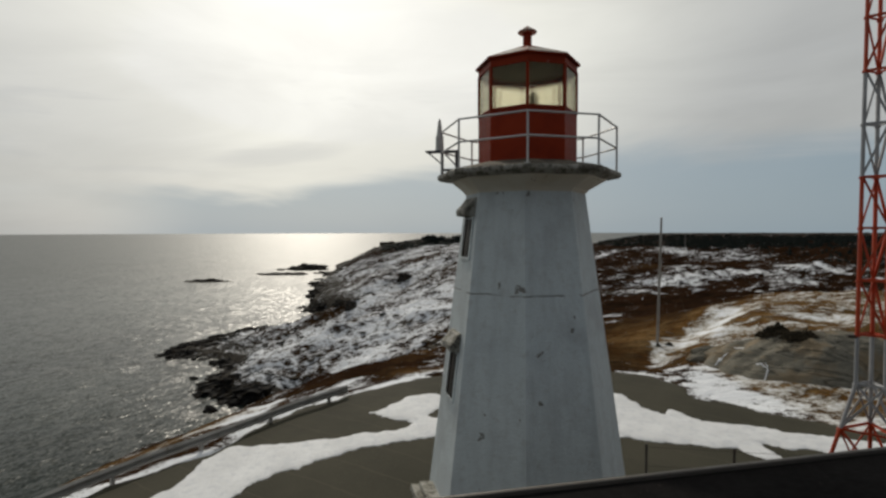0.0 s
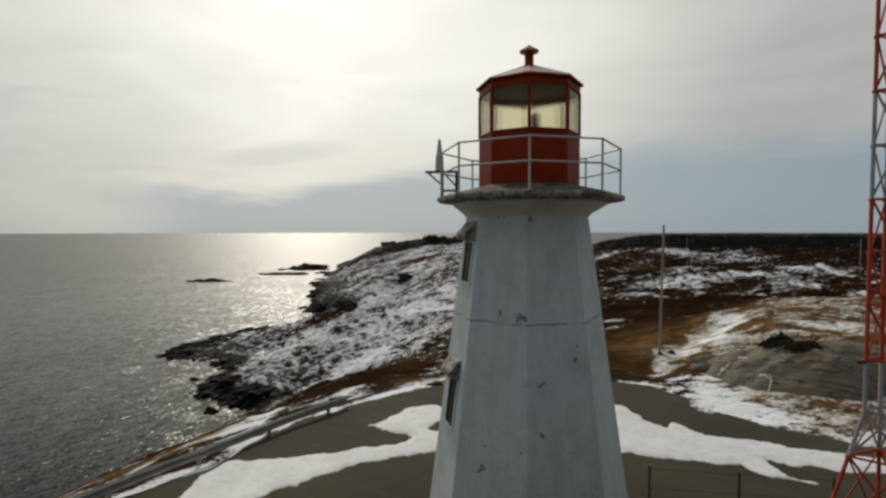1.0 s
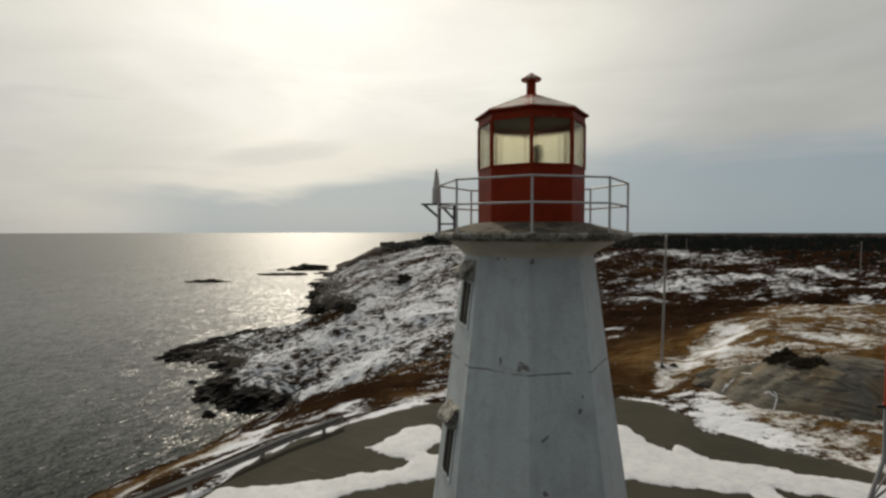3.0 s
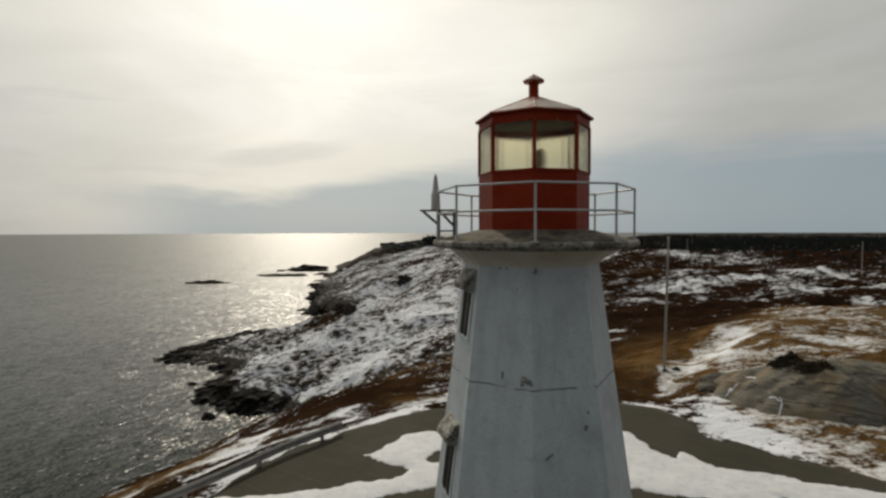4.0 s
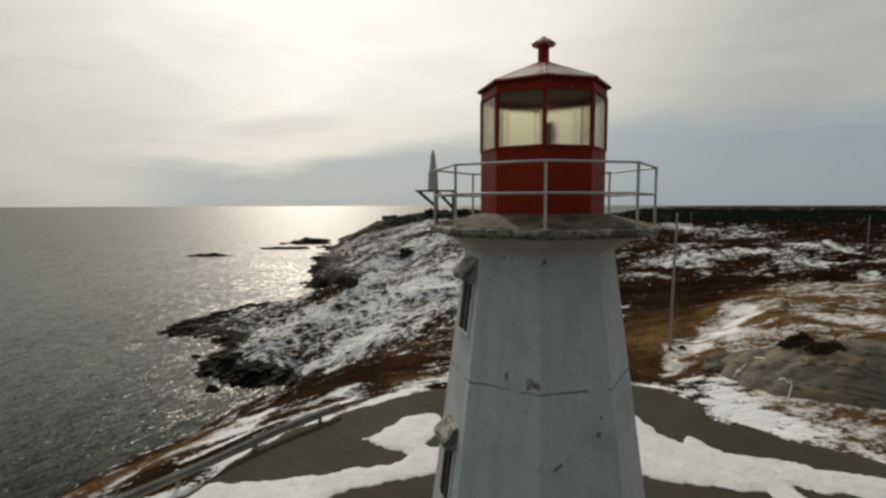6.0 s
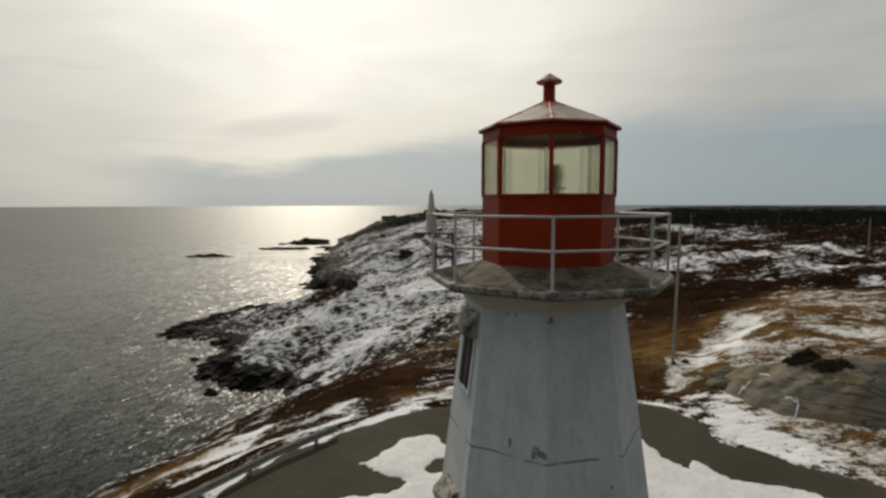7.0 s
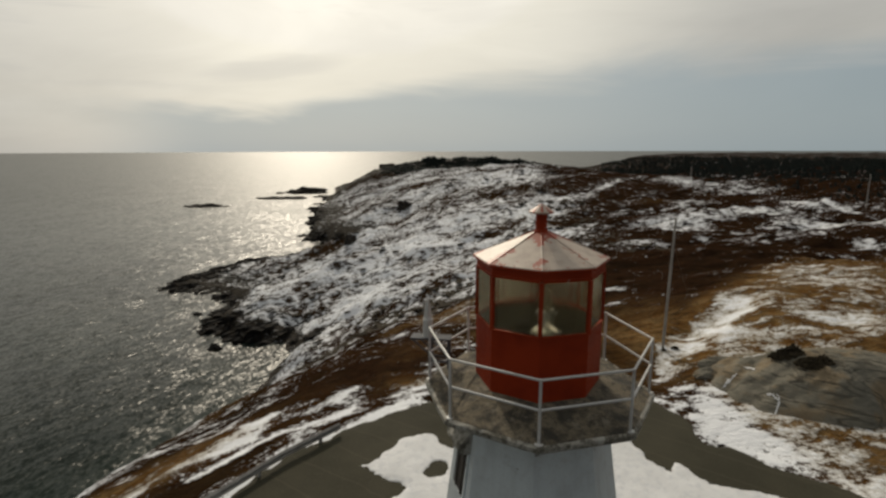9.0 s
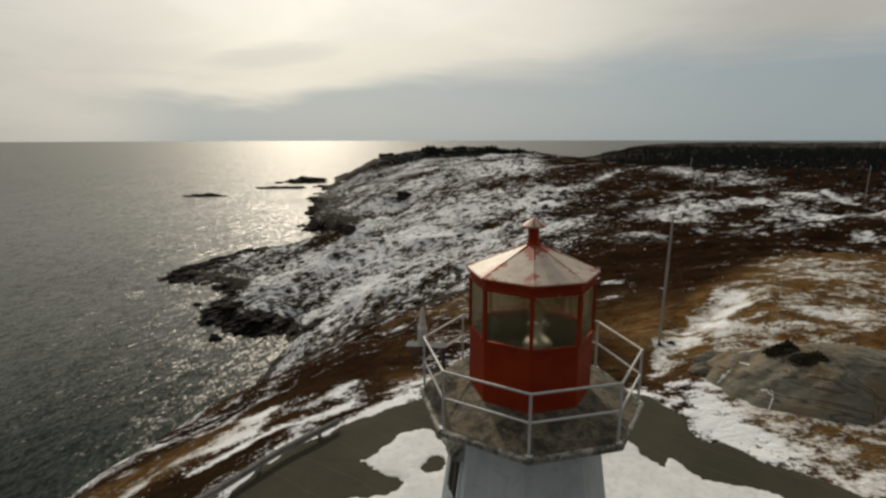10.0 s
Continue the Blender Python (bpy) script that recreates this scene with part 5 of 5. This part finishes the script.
def build_snow_streaks():
    """Thin snow lodged in the seams, laid on the face of the rock."""
    rng = random.Random(12)
    for line, wide in ((((14.36, 20.95), (14.40, 20.75), (14.27, 20.4), (13.94, 20.0), (13.66, 19.75), (13.6, 19.6)), 0.12), (((13.9, 21.1), (14.15, 20.95), (14.30, 20.6)), 0.13),
                       (((12.23, 23.06), (12.75, 23.44), (13.29, 23.8)), 0.2), (((13.86, 24.32), (14.15, 24.12), (14.25, 23.7)), 0.22), (((14.3, 25.6), (14.9, 25.5), (15.7, 25.86)), 0.2)):
        bm = bmesh.new()
        rows = []
        n = 16
        for i in range(n + 1):
            s = i / n * (len(line) - 1)
            k = min(int(s), len(line) - 2)
            f = s - k
            a, b = Vector(line[k]), Vector(line[k + 1])
            p, way = a.lerp(b, f), (b - a).normalized()
            w = 0.62 * wide * (0.25 + 0.75 * math.sin(math.pi * (i + 0.4) / (n + 0.8))) * rng.uniform(0.3, 1.6)
            row = []
            for side in (-1, -0.4, 0.4, 1):
                q = w * side * rng.uniform(0.6, 1.3)
                x, y = p.x - way.y * q, p.y + way.x * q
                row.append(bm.verts.new((x, y, dome_z(x, y) + (rng.uniform(0.0, 0.035) if abs(side) < 1 else -0.02))))
            rows.append(row)
        for a, b in zip(rows, rows[1:]):
            for k in range(3):
                bm.faces.new((a[k], a[k + 1], b[k + 1], b[k]))
        solid("snow_streak", bm, "snow", "thin streak of snow lodged in a seam of the granite", "snow patch", smooth=True, group="snow on the outcrop")


build_snow_streaks()


def shrub(seed, size, twigs, spread=1.0):
    """A bush of many small clumps."""
    rng = random.Random(seed)
    bm = bmesh.new()
    for i in range(twigs):
        a, r = rng.uniform(0, 6.28), size * math.sqrt(rng.random()) * spread
        z = size * 0.85 * rng.random() * (1.1 - r / (size * spread + 0.01))
        s = size * rng.uniform(0.10, 0.2)
        m = Matrix.Translation((r * math.cos(a), r * math.sin(a) * 0.7, z)) @ Euler((rng.uniform(0, 3), rng.uniform(0, 3), 0)).to_matrix().to_4x4() @ Matrix.Diagonal((s, s * 0.6, s * 0.35, 1))
        bmesh.ops.create_icosphere(bm, subdivisions=1, radius=1.0, matrix=m)
    return bm


for x, y, size in ((15.75, 23.9, 0.72), (16.45, 24.1, 0.78), (16.8, 22.6, 0.82), (17.6, 22.9, 0.62)):
    b = solid("juniper_bush", shrub(int(x * 7), size, 300), "juniper", "low dark brown-green bush growing on the granite", "bush", group="bushes on the outcrop")
    b.location = (x, y, dome_z(x, y) - 0.05)

for x, y, size in ((10.3, 29.45, 0.34), (11.2, 29.9, 0.5)):
    b = solid("heath_bush", shrub(int(x * 9), size, 90, 0.6), "juniper", "small dark brush in the grass beside the utility pole", "bush", group="brush by the pole")
    b.location = (x, y, ground_z(x, y) - 0.05)

for i, (x, y, rx, ry, rz) in enumerate(((-311, 465, 17, 7, 2.6), (-277, 634, 22, 13, 6.5), (-272, 554, 26, 7, 2.6), (-307, 618, 5, 3, 2.2), (-232, 580, 14, 6, 2.2))):
    o = solid("islet", lump(11 + i, rx, ry, rz, 5, 0.55, 2.6), "islet_rock", "low dark bare rock islet in the sea", "islet", group="islets")
    o.location, o.rotation_euler = (x, y, SEA - 0.4), (0, 0, radians(12))
for i, (x, y, r) in enumerate(((-109.7, 147.4, 1.1), (-97.4, 131.1, 1.2), (-85.3, 118.8, 1.5), (-81.5, 123.6, 0.8), (-88, 122, 0.8), (-101, 140, 0.9))):
    o = solid("shore_rock", lump(31 + i, r * 1.4, r * 0.9, r * 0.8, 4, 0.4, 2.0), "shore_rock", "dark wet rock awash off the shore", "rock", group="shore rocks")
    o.location = (x, y, SEA - 0.2)

for i, (x, y, rx, ry, rz) in enumerate(((-76.6, 322.0, 4.6, 3.0, 4.4), (-71.1, 196.6, 2.8, 2.2, 3.2), (-79.0, 205.0, 3.0, 2.0, 1.8))):
    o = solid("rock_knoll", lump(61 + i, rx, ry, rz, 4, 0.5, 2.0), "islet_rock", "dark bare knoll of rock standing out of the snow", "rock", group="rock knolls")
    o.location = (x, y, ground_z(x, y) - 0.2)


def build_ruin():
    z = ground_z(-200, 748) - 1
    b = thing("ruined_block", "far dark square ruin of an old concrete battery on the headland", "ruin", (-200, 748, z))
    part("block", box(bmesh.new(), 0, 0, 3, 22, 10, 8, bevel=0.4), "concrete", b)
    part("upper_block", box(bmesh.new(), 6, 0, 7.4, 7, 6, 1.6, bevel=0.3), "concrete", b)
    part("low_wall", box(bmesh.new(), 40, 0, 2.5, 58, 1.2, 4.0, bevel=0.2), "concrete", b)


build_ruin()


# ---- woods and scrub ----
def spruce_template(seed):
    """Rings of a ragged spruce of unit height: vertices and triangles."""
    rng = random.Random(seed)
    verts, faces = [], []
    tiers = 5
    for t in range(tiers):
        z0, z1 = t / tiers * 0.86 + 0.06, min(1.0, (t + 1.75) / tiers * 0.86 + 0.06)
        r = 0.23 * (1 - t / tiers) ** 0.8 + 0.02
        base = len(verts)
        n = 7
        for i in range(n):
            a = 6.283 * i / n + t
            q = r * rng.uniform(0.6, 1.25)
            verts.append((q * math.cos(a), q * math.sin(a), z0 + rng.uniform(-0.05, 0.03)))
        verts.append((rng.uniform(-0.02, 0.02), rng.uniform(-0.02, 0.02), z1))
        faces += [(base + i, base + (i + 1) % n, base + n) for i in range(n)]
    return np.array(verts), np.array(faces)


TEMPLATES = [spruce_template(s) for s in range(6)]


def plant(name, places, mat, label, category):
    """Many trees in one mesh: places of x, y, height, spread."""
    rng = random.Random(5)
    vs, fs, n = [], [], 0
    for (x, y, h, w), z in zip(places, height(places[:, 0], places[:, 1])):
        v, f = TEMPLATES[rng.randrange(6)]
        a = rng.uniform(0, 6.28)
        c, s = math.cos(a), math.sin(a)
        q = np.stack([(v[:, 0] * c - v[:, 1] * s) * h * w + x, (v[:, 0] * s + v[:, 1] * c) * h * w + y, v[:, 2] * h + z - 0.3], -1)
        vs.append(q), fs.append(f + n)
        n += len(v)
    me = bpy.data.meshes.new(name)
    me.from_pydata(np.concatenate(vs).tolist(), [], np.concatenate(fs).tolist())
    me.materials.append(M[mat])
    return tagged(new(name, me), label, category, kind="stuff")


def build_woods():
    rng = np.random.RandomState(3)
    az, r = rng.uniform(8.0, 47, 22000), rng.uniform(160, 900, 22000)
    x, y = r * np.sin(np.radians(az)), r * np.cos(np.radians(az))
    edge = np.interp(az, (8, 14.5, 18, 23, 25.6, 26.7, 29.3, 40), (430, 405, 340, 290, 250, 228, 212, 200)) + fractal(x, y, 40.0, 3) * 70
    ok = (r > edge) & (signed_shore(x, y) > 20)
    x, y, r, az = x[ok][:9000], y[ok][:9000], r[ok][:9000], az[ok][:9000]
    plant("spruce_wood", np.stack([x, y, rng.uniform(2.2, 4.2, len(x)) * (0.4 + 0.6 * step(r, 280, 460)), rng.uniform(1.5, 2.6, len(x))], -1), "needles", "dark spruce wood on the far ridge", "woods")
    # clumps of taller trees along the crest, with gaps between
    az, r = rng.uniform(-13.6, 5.5, 5200), rng.uniform(640, 900, 5200)
    tall = np.interp(az, (-13.5, -11.4, -10.8, -9.8, -9.4, -4.4, -3.6, -1.0, 0.8, 1.6, 5.5), (0.35, 0.45, 1.25, 1.15, 0.75, 0.80, 1.25, 1.10, 0.95, 0.35, 0.25))
    ok = (signed_shore(r * np.sin(np.radians(az)), r * np.cos(np.radians(az))) > 12) & (fractal(az * 6.0, r * 0.1, 4.0, 3) > rng.uniform(-0.6, 0.35, len(az)))
    az, r, tall = np.radians(az[ok][:2200]), r[ok][:2200], tall[ok][:2200]
    h = rng.uniform(2.8, 7.6, len(az)) * tall
    plant("ridge_trees", np.stack([r * np.sin(az), r * np.cos(az), h, rng.uniform(0.8, 1.9, len(az))], -1), "needles", "ragged dark trees along the crest of the headland", "woods")


build_woods()


def scatter(name, places, bases, mat, label, category, sink=0.0, bedded=True):
    """Many small forms joined into one mesh: places of x, y, size, flatness."""
    rng = random.Random(4)
    zs = height(places[:, 0], places[:, 1])
    vs, fs, n = [], [], 0
    for (x, y, size, flat), z in zip(places, zs):
        v, f = bases[rng.randrange(len(bases))]
        a = rng.gauss(1.05, 0.35) if bedded else rng.uniform(0, 6.28)
        c, q = math.cos(a) * size, math.sin(a) * size
        vs.append(np.stack([v[:, 0] * c - v[:, 1] * q + x, v[:, 0] * q + v[:, 1] * c + y, v[:, 2] * size * flat + z - sink * size], -1))
        fs.append(f + n)
        n += len(v)
    me = bpy.data.meshes.new(name)
    me.from_pydata(np.concatenate(vs).tolist(), [], np.concatenate(fs).tolist())
    me.materials.append(M[mat])
    return tagged(new(name, me), label, category, kind="stuff")


def arrays(bm):
    bm.verts.ensure_lookup_table()
    out = np.array([v.co[:] for v in bm.verts]), np.array([[v.index for v in f.verts] for f in bm.faces])
    bm.free()
    return out


def build_cover():
    rng = np.random.RandomState(9)
    # broken rock along the shore
    r, az = 70 * 9 ** rng.rand(26000), np.radians(rng.uniform(-48, 4, 26000))
    x, y = r * np.sin(az), ORIGIN[1] + r * np.cos(az)
    d = signed_shore(x, y)
    ok = (d > -4) & (rng.rand(len(d)) < np.exp(-np.maximum(d, 0) / 2.2)) & (y > 126)
    x, y = x[ok][:900], y[ok][:900]
    size = rng.uniform(0.5, 1.5, len(x)) ** 1.5 * (1 + np.hypot(x, y) / 700)
    scatter("shore_boulders", np.stack([x, y, size, rng.uniform(0.5, 1.1, len(x))], -1), [arrays(lump(50 + k, 2.4, 0.9, 0.6, 3, 0.9, 1.5, 0.6)) for k in range(8)],
            "shore_rock", "dark broken rock along the shore", "rocks")
    # knolls of bare rock and low bushes that break the snow
    r, az = 75 * 9 ** rng.rand(30000), np.radians(rng.uniform(-40, 36, 30000))
    x, y = r * np.sin(az), ORIGIN[1] + r * np.cos(az)
    ok = (signed_shore(x, y) > 12) & (fractal(x, y, 34.0, 3, 0.5, BEDS, 0.4) > rng.uniform(-0.3, 0.55, len(x))) & (y > np.interp(x, *HEATH_UP) - 10) & (x < 25)
    x, y = x[ok][:2600], y[ok][:2600]
    size = rng.uniform(0.25, 0.9, len(x)) ** 1.6 * (1 + np.hypot(x, y) / 320)
    scatter("low_scrub", np.stack([x, y, size, rng.uniform(0.25, 0.6, len(x))], -1), [arrays(lump(70 + k, 1.5, 0.9, 0.8, 2, 0.8, 2.2, 0.5)) for k in range(8)],
            "scrub", "low dark scrub and stones dotted over the snow", "scrub", 0.1)
    # dense scrub along the crest
    az, r = np.radians(rng.uniform(-15.5, 5.0, 1500)), rng.uniform(570, 800, 1500)
    x, y = r * np.sin(az), r * np.cos(az)
    ok = signed_shore(x, y) > 8
    x, y = x[ok], y[ok]
    scatter("crest_scrub", np.stack([x, y, rng.uniform(1.2, 3.6, len(x)), rng.uniform(0.4, 0.9, len(x))], -1), [arrays(lump(90 + k, 1.5, 1.0, 0.7, 2, 0.8, 2.2, 0.5)) for k in range(8)],
            "needles", "dark wind-cut scrub along the crest of the headland", "scrub", 0.1)
    # grass tussocks on the near slopes
    x, y = rng.uniform(-34, 46, 22000), rng.uniform(14, 62, 22000)
    ok = (inside_edge(PAVED, x, y) < -0.6) & (signed_shore(x, y) > 14) & (fractal(x, y, 6.0, 3) > rng.uniform(-0.35, 0.5, len(x)) + np.where(x < -6, 0.22, 0.0)) & (along(DRIFT, x, y) > 0.8)
    x, y = x[ok][:7000], y[ok][:7000]
    size = rng.uniform(0.12, 0.42, len(x)) * (1 + np.hypot(x, y) / 90)
    scatter("heath_tussocks", np.stack([x, y, size, rng.uniform(0.4, 0.9, len(x))], -1), [arrays(tussock(k)) for k in range(6)],
            "heath", "rough tussocks of brown heath and dry grass", "heath", 0.1, False)


def tussock(seed):
    """A tuft of leaning blades."""
    rng = random.Random(seed)
    bm = bmesh.new()
    for i in range(16):
        a, lean, w = rng.uniform(0, 6.28), rng.uniform(0.3, 1.2), rng.uniform(0.10, 0.22)
        b, t = Vector((math.cos(a), math.sin(a), 0)) * rng.uniform(0, 0.5), Vector((math.cos(a) * lean, math.sin(a) * lean, rng.uniform(0.5, 1.1)))
        side = Vector((-math.sin(a), math.cos(a), 0)) * w
        bm.faces.new([bm.verts.new(p) for p in (b - side, b + side, b + t)])
    return bm


build_cover()
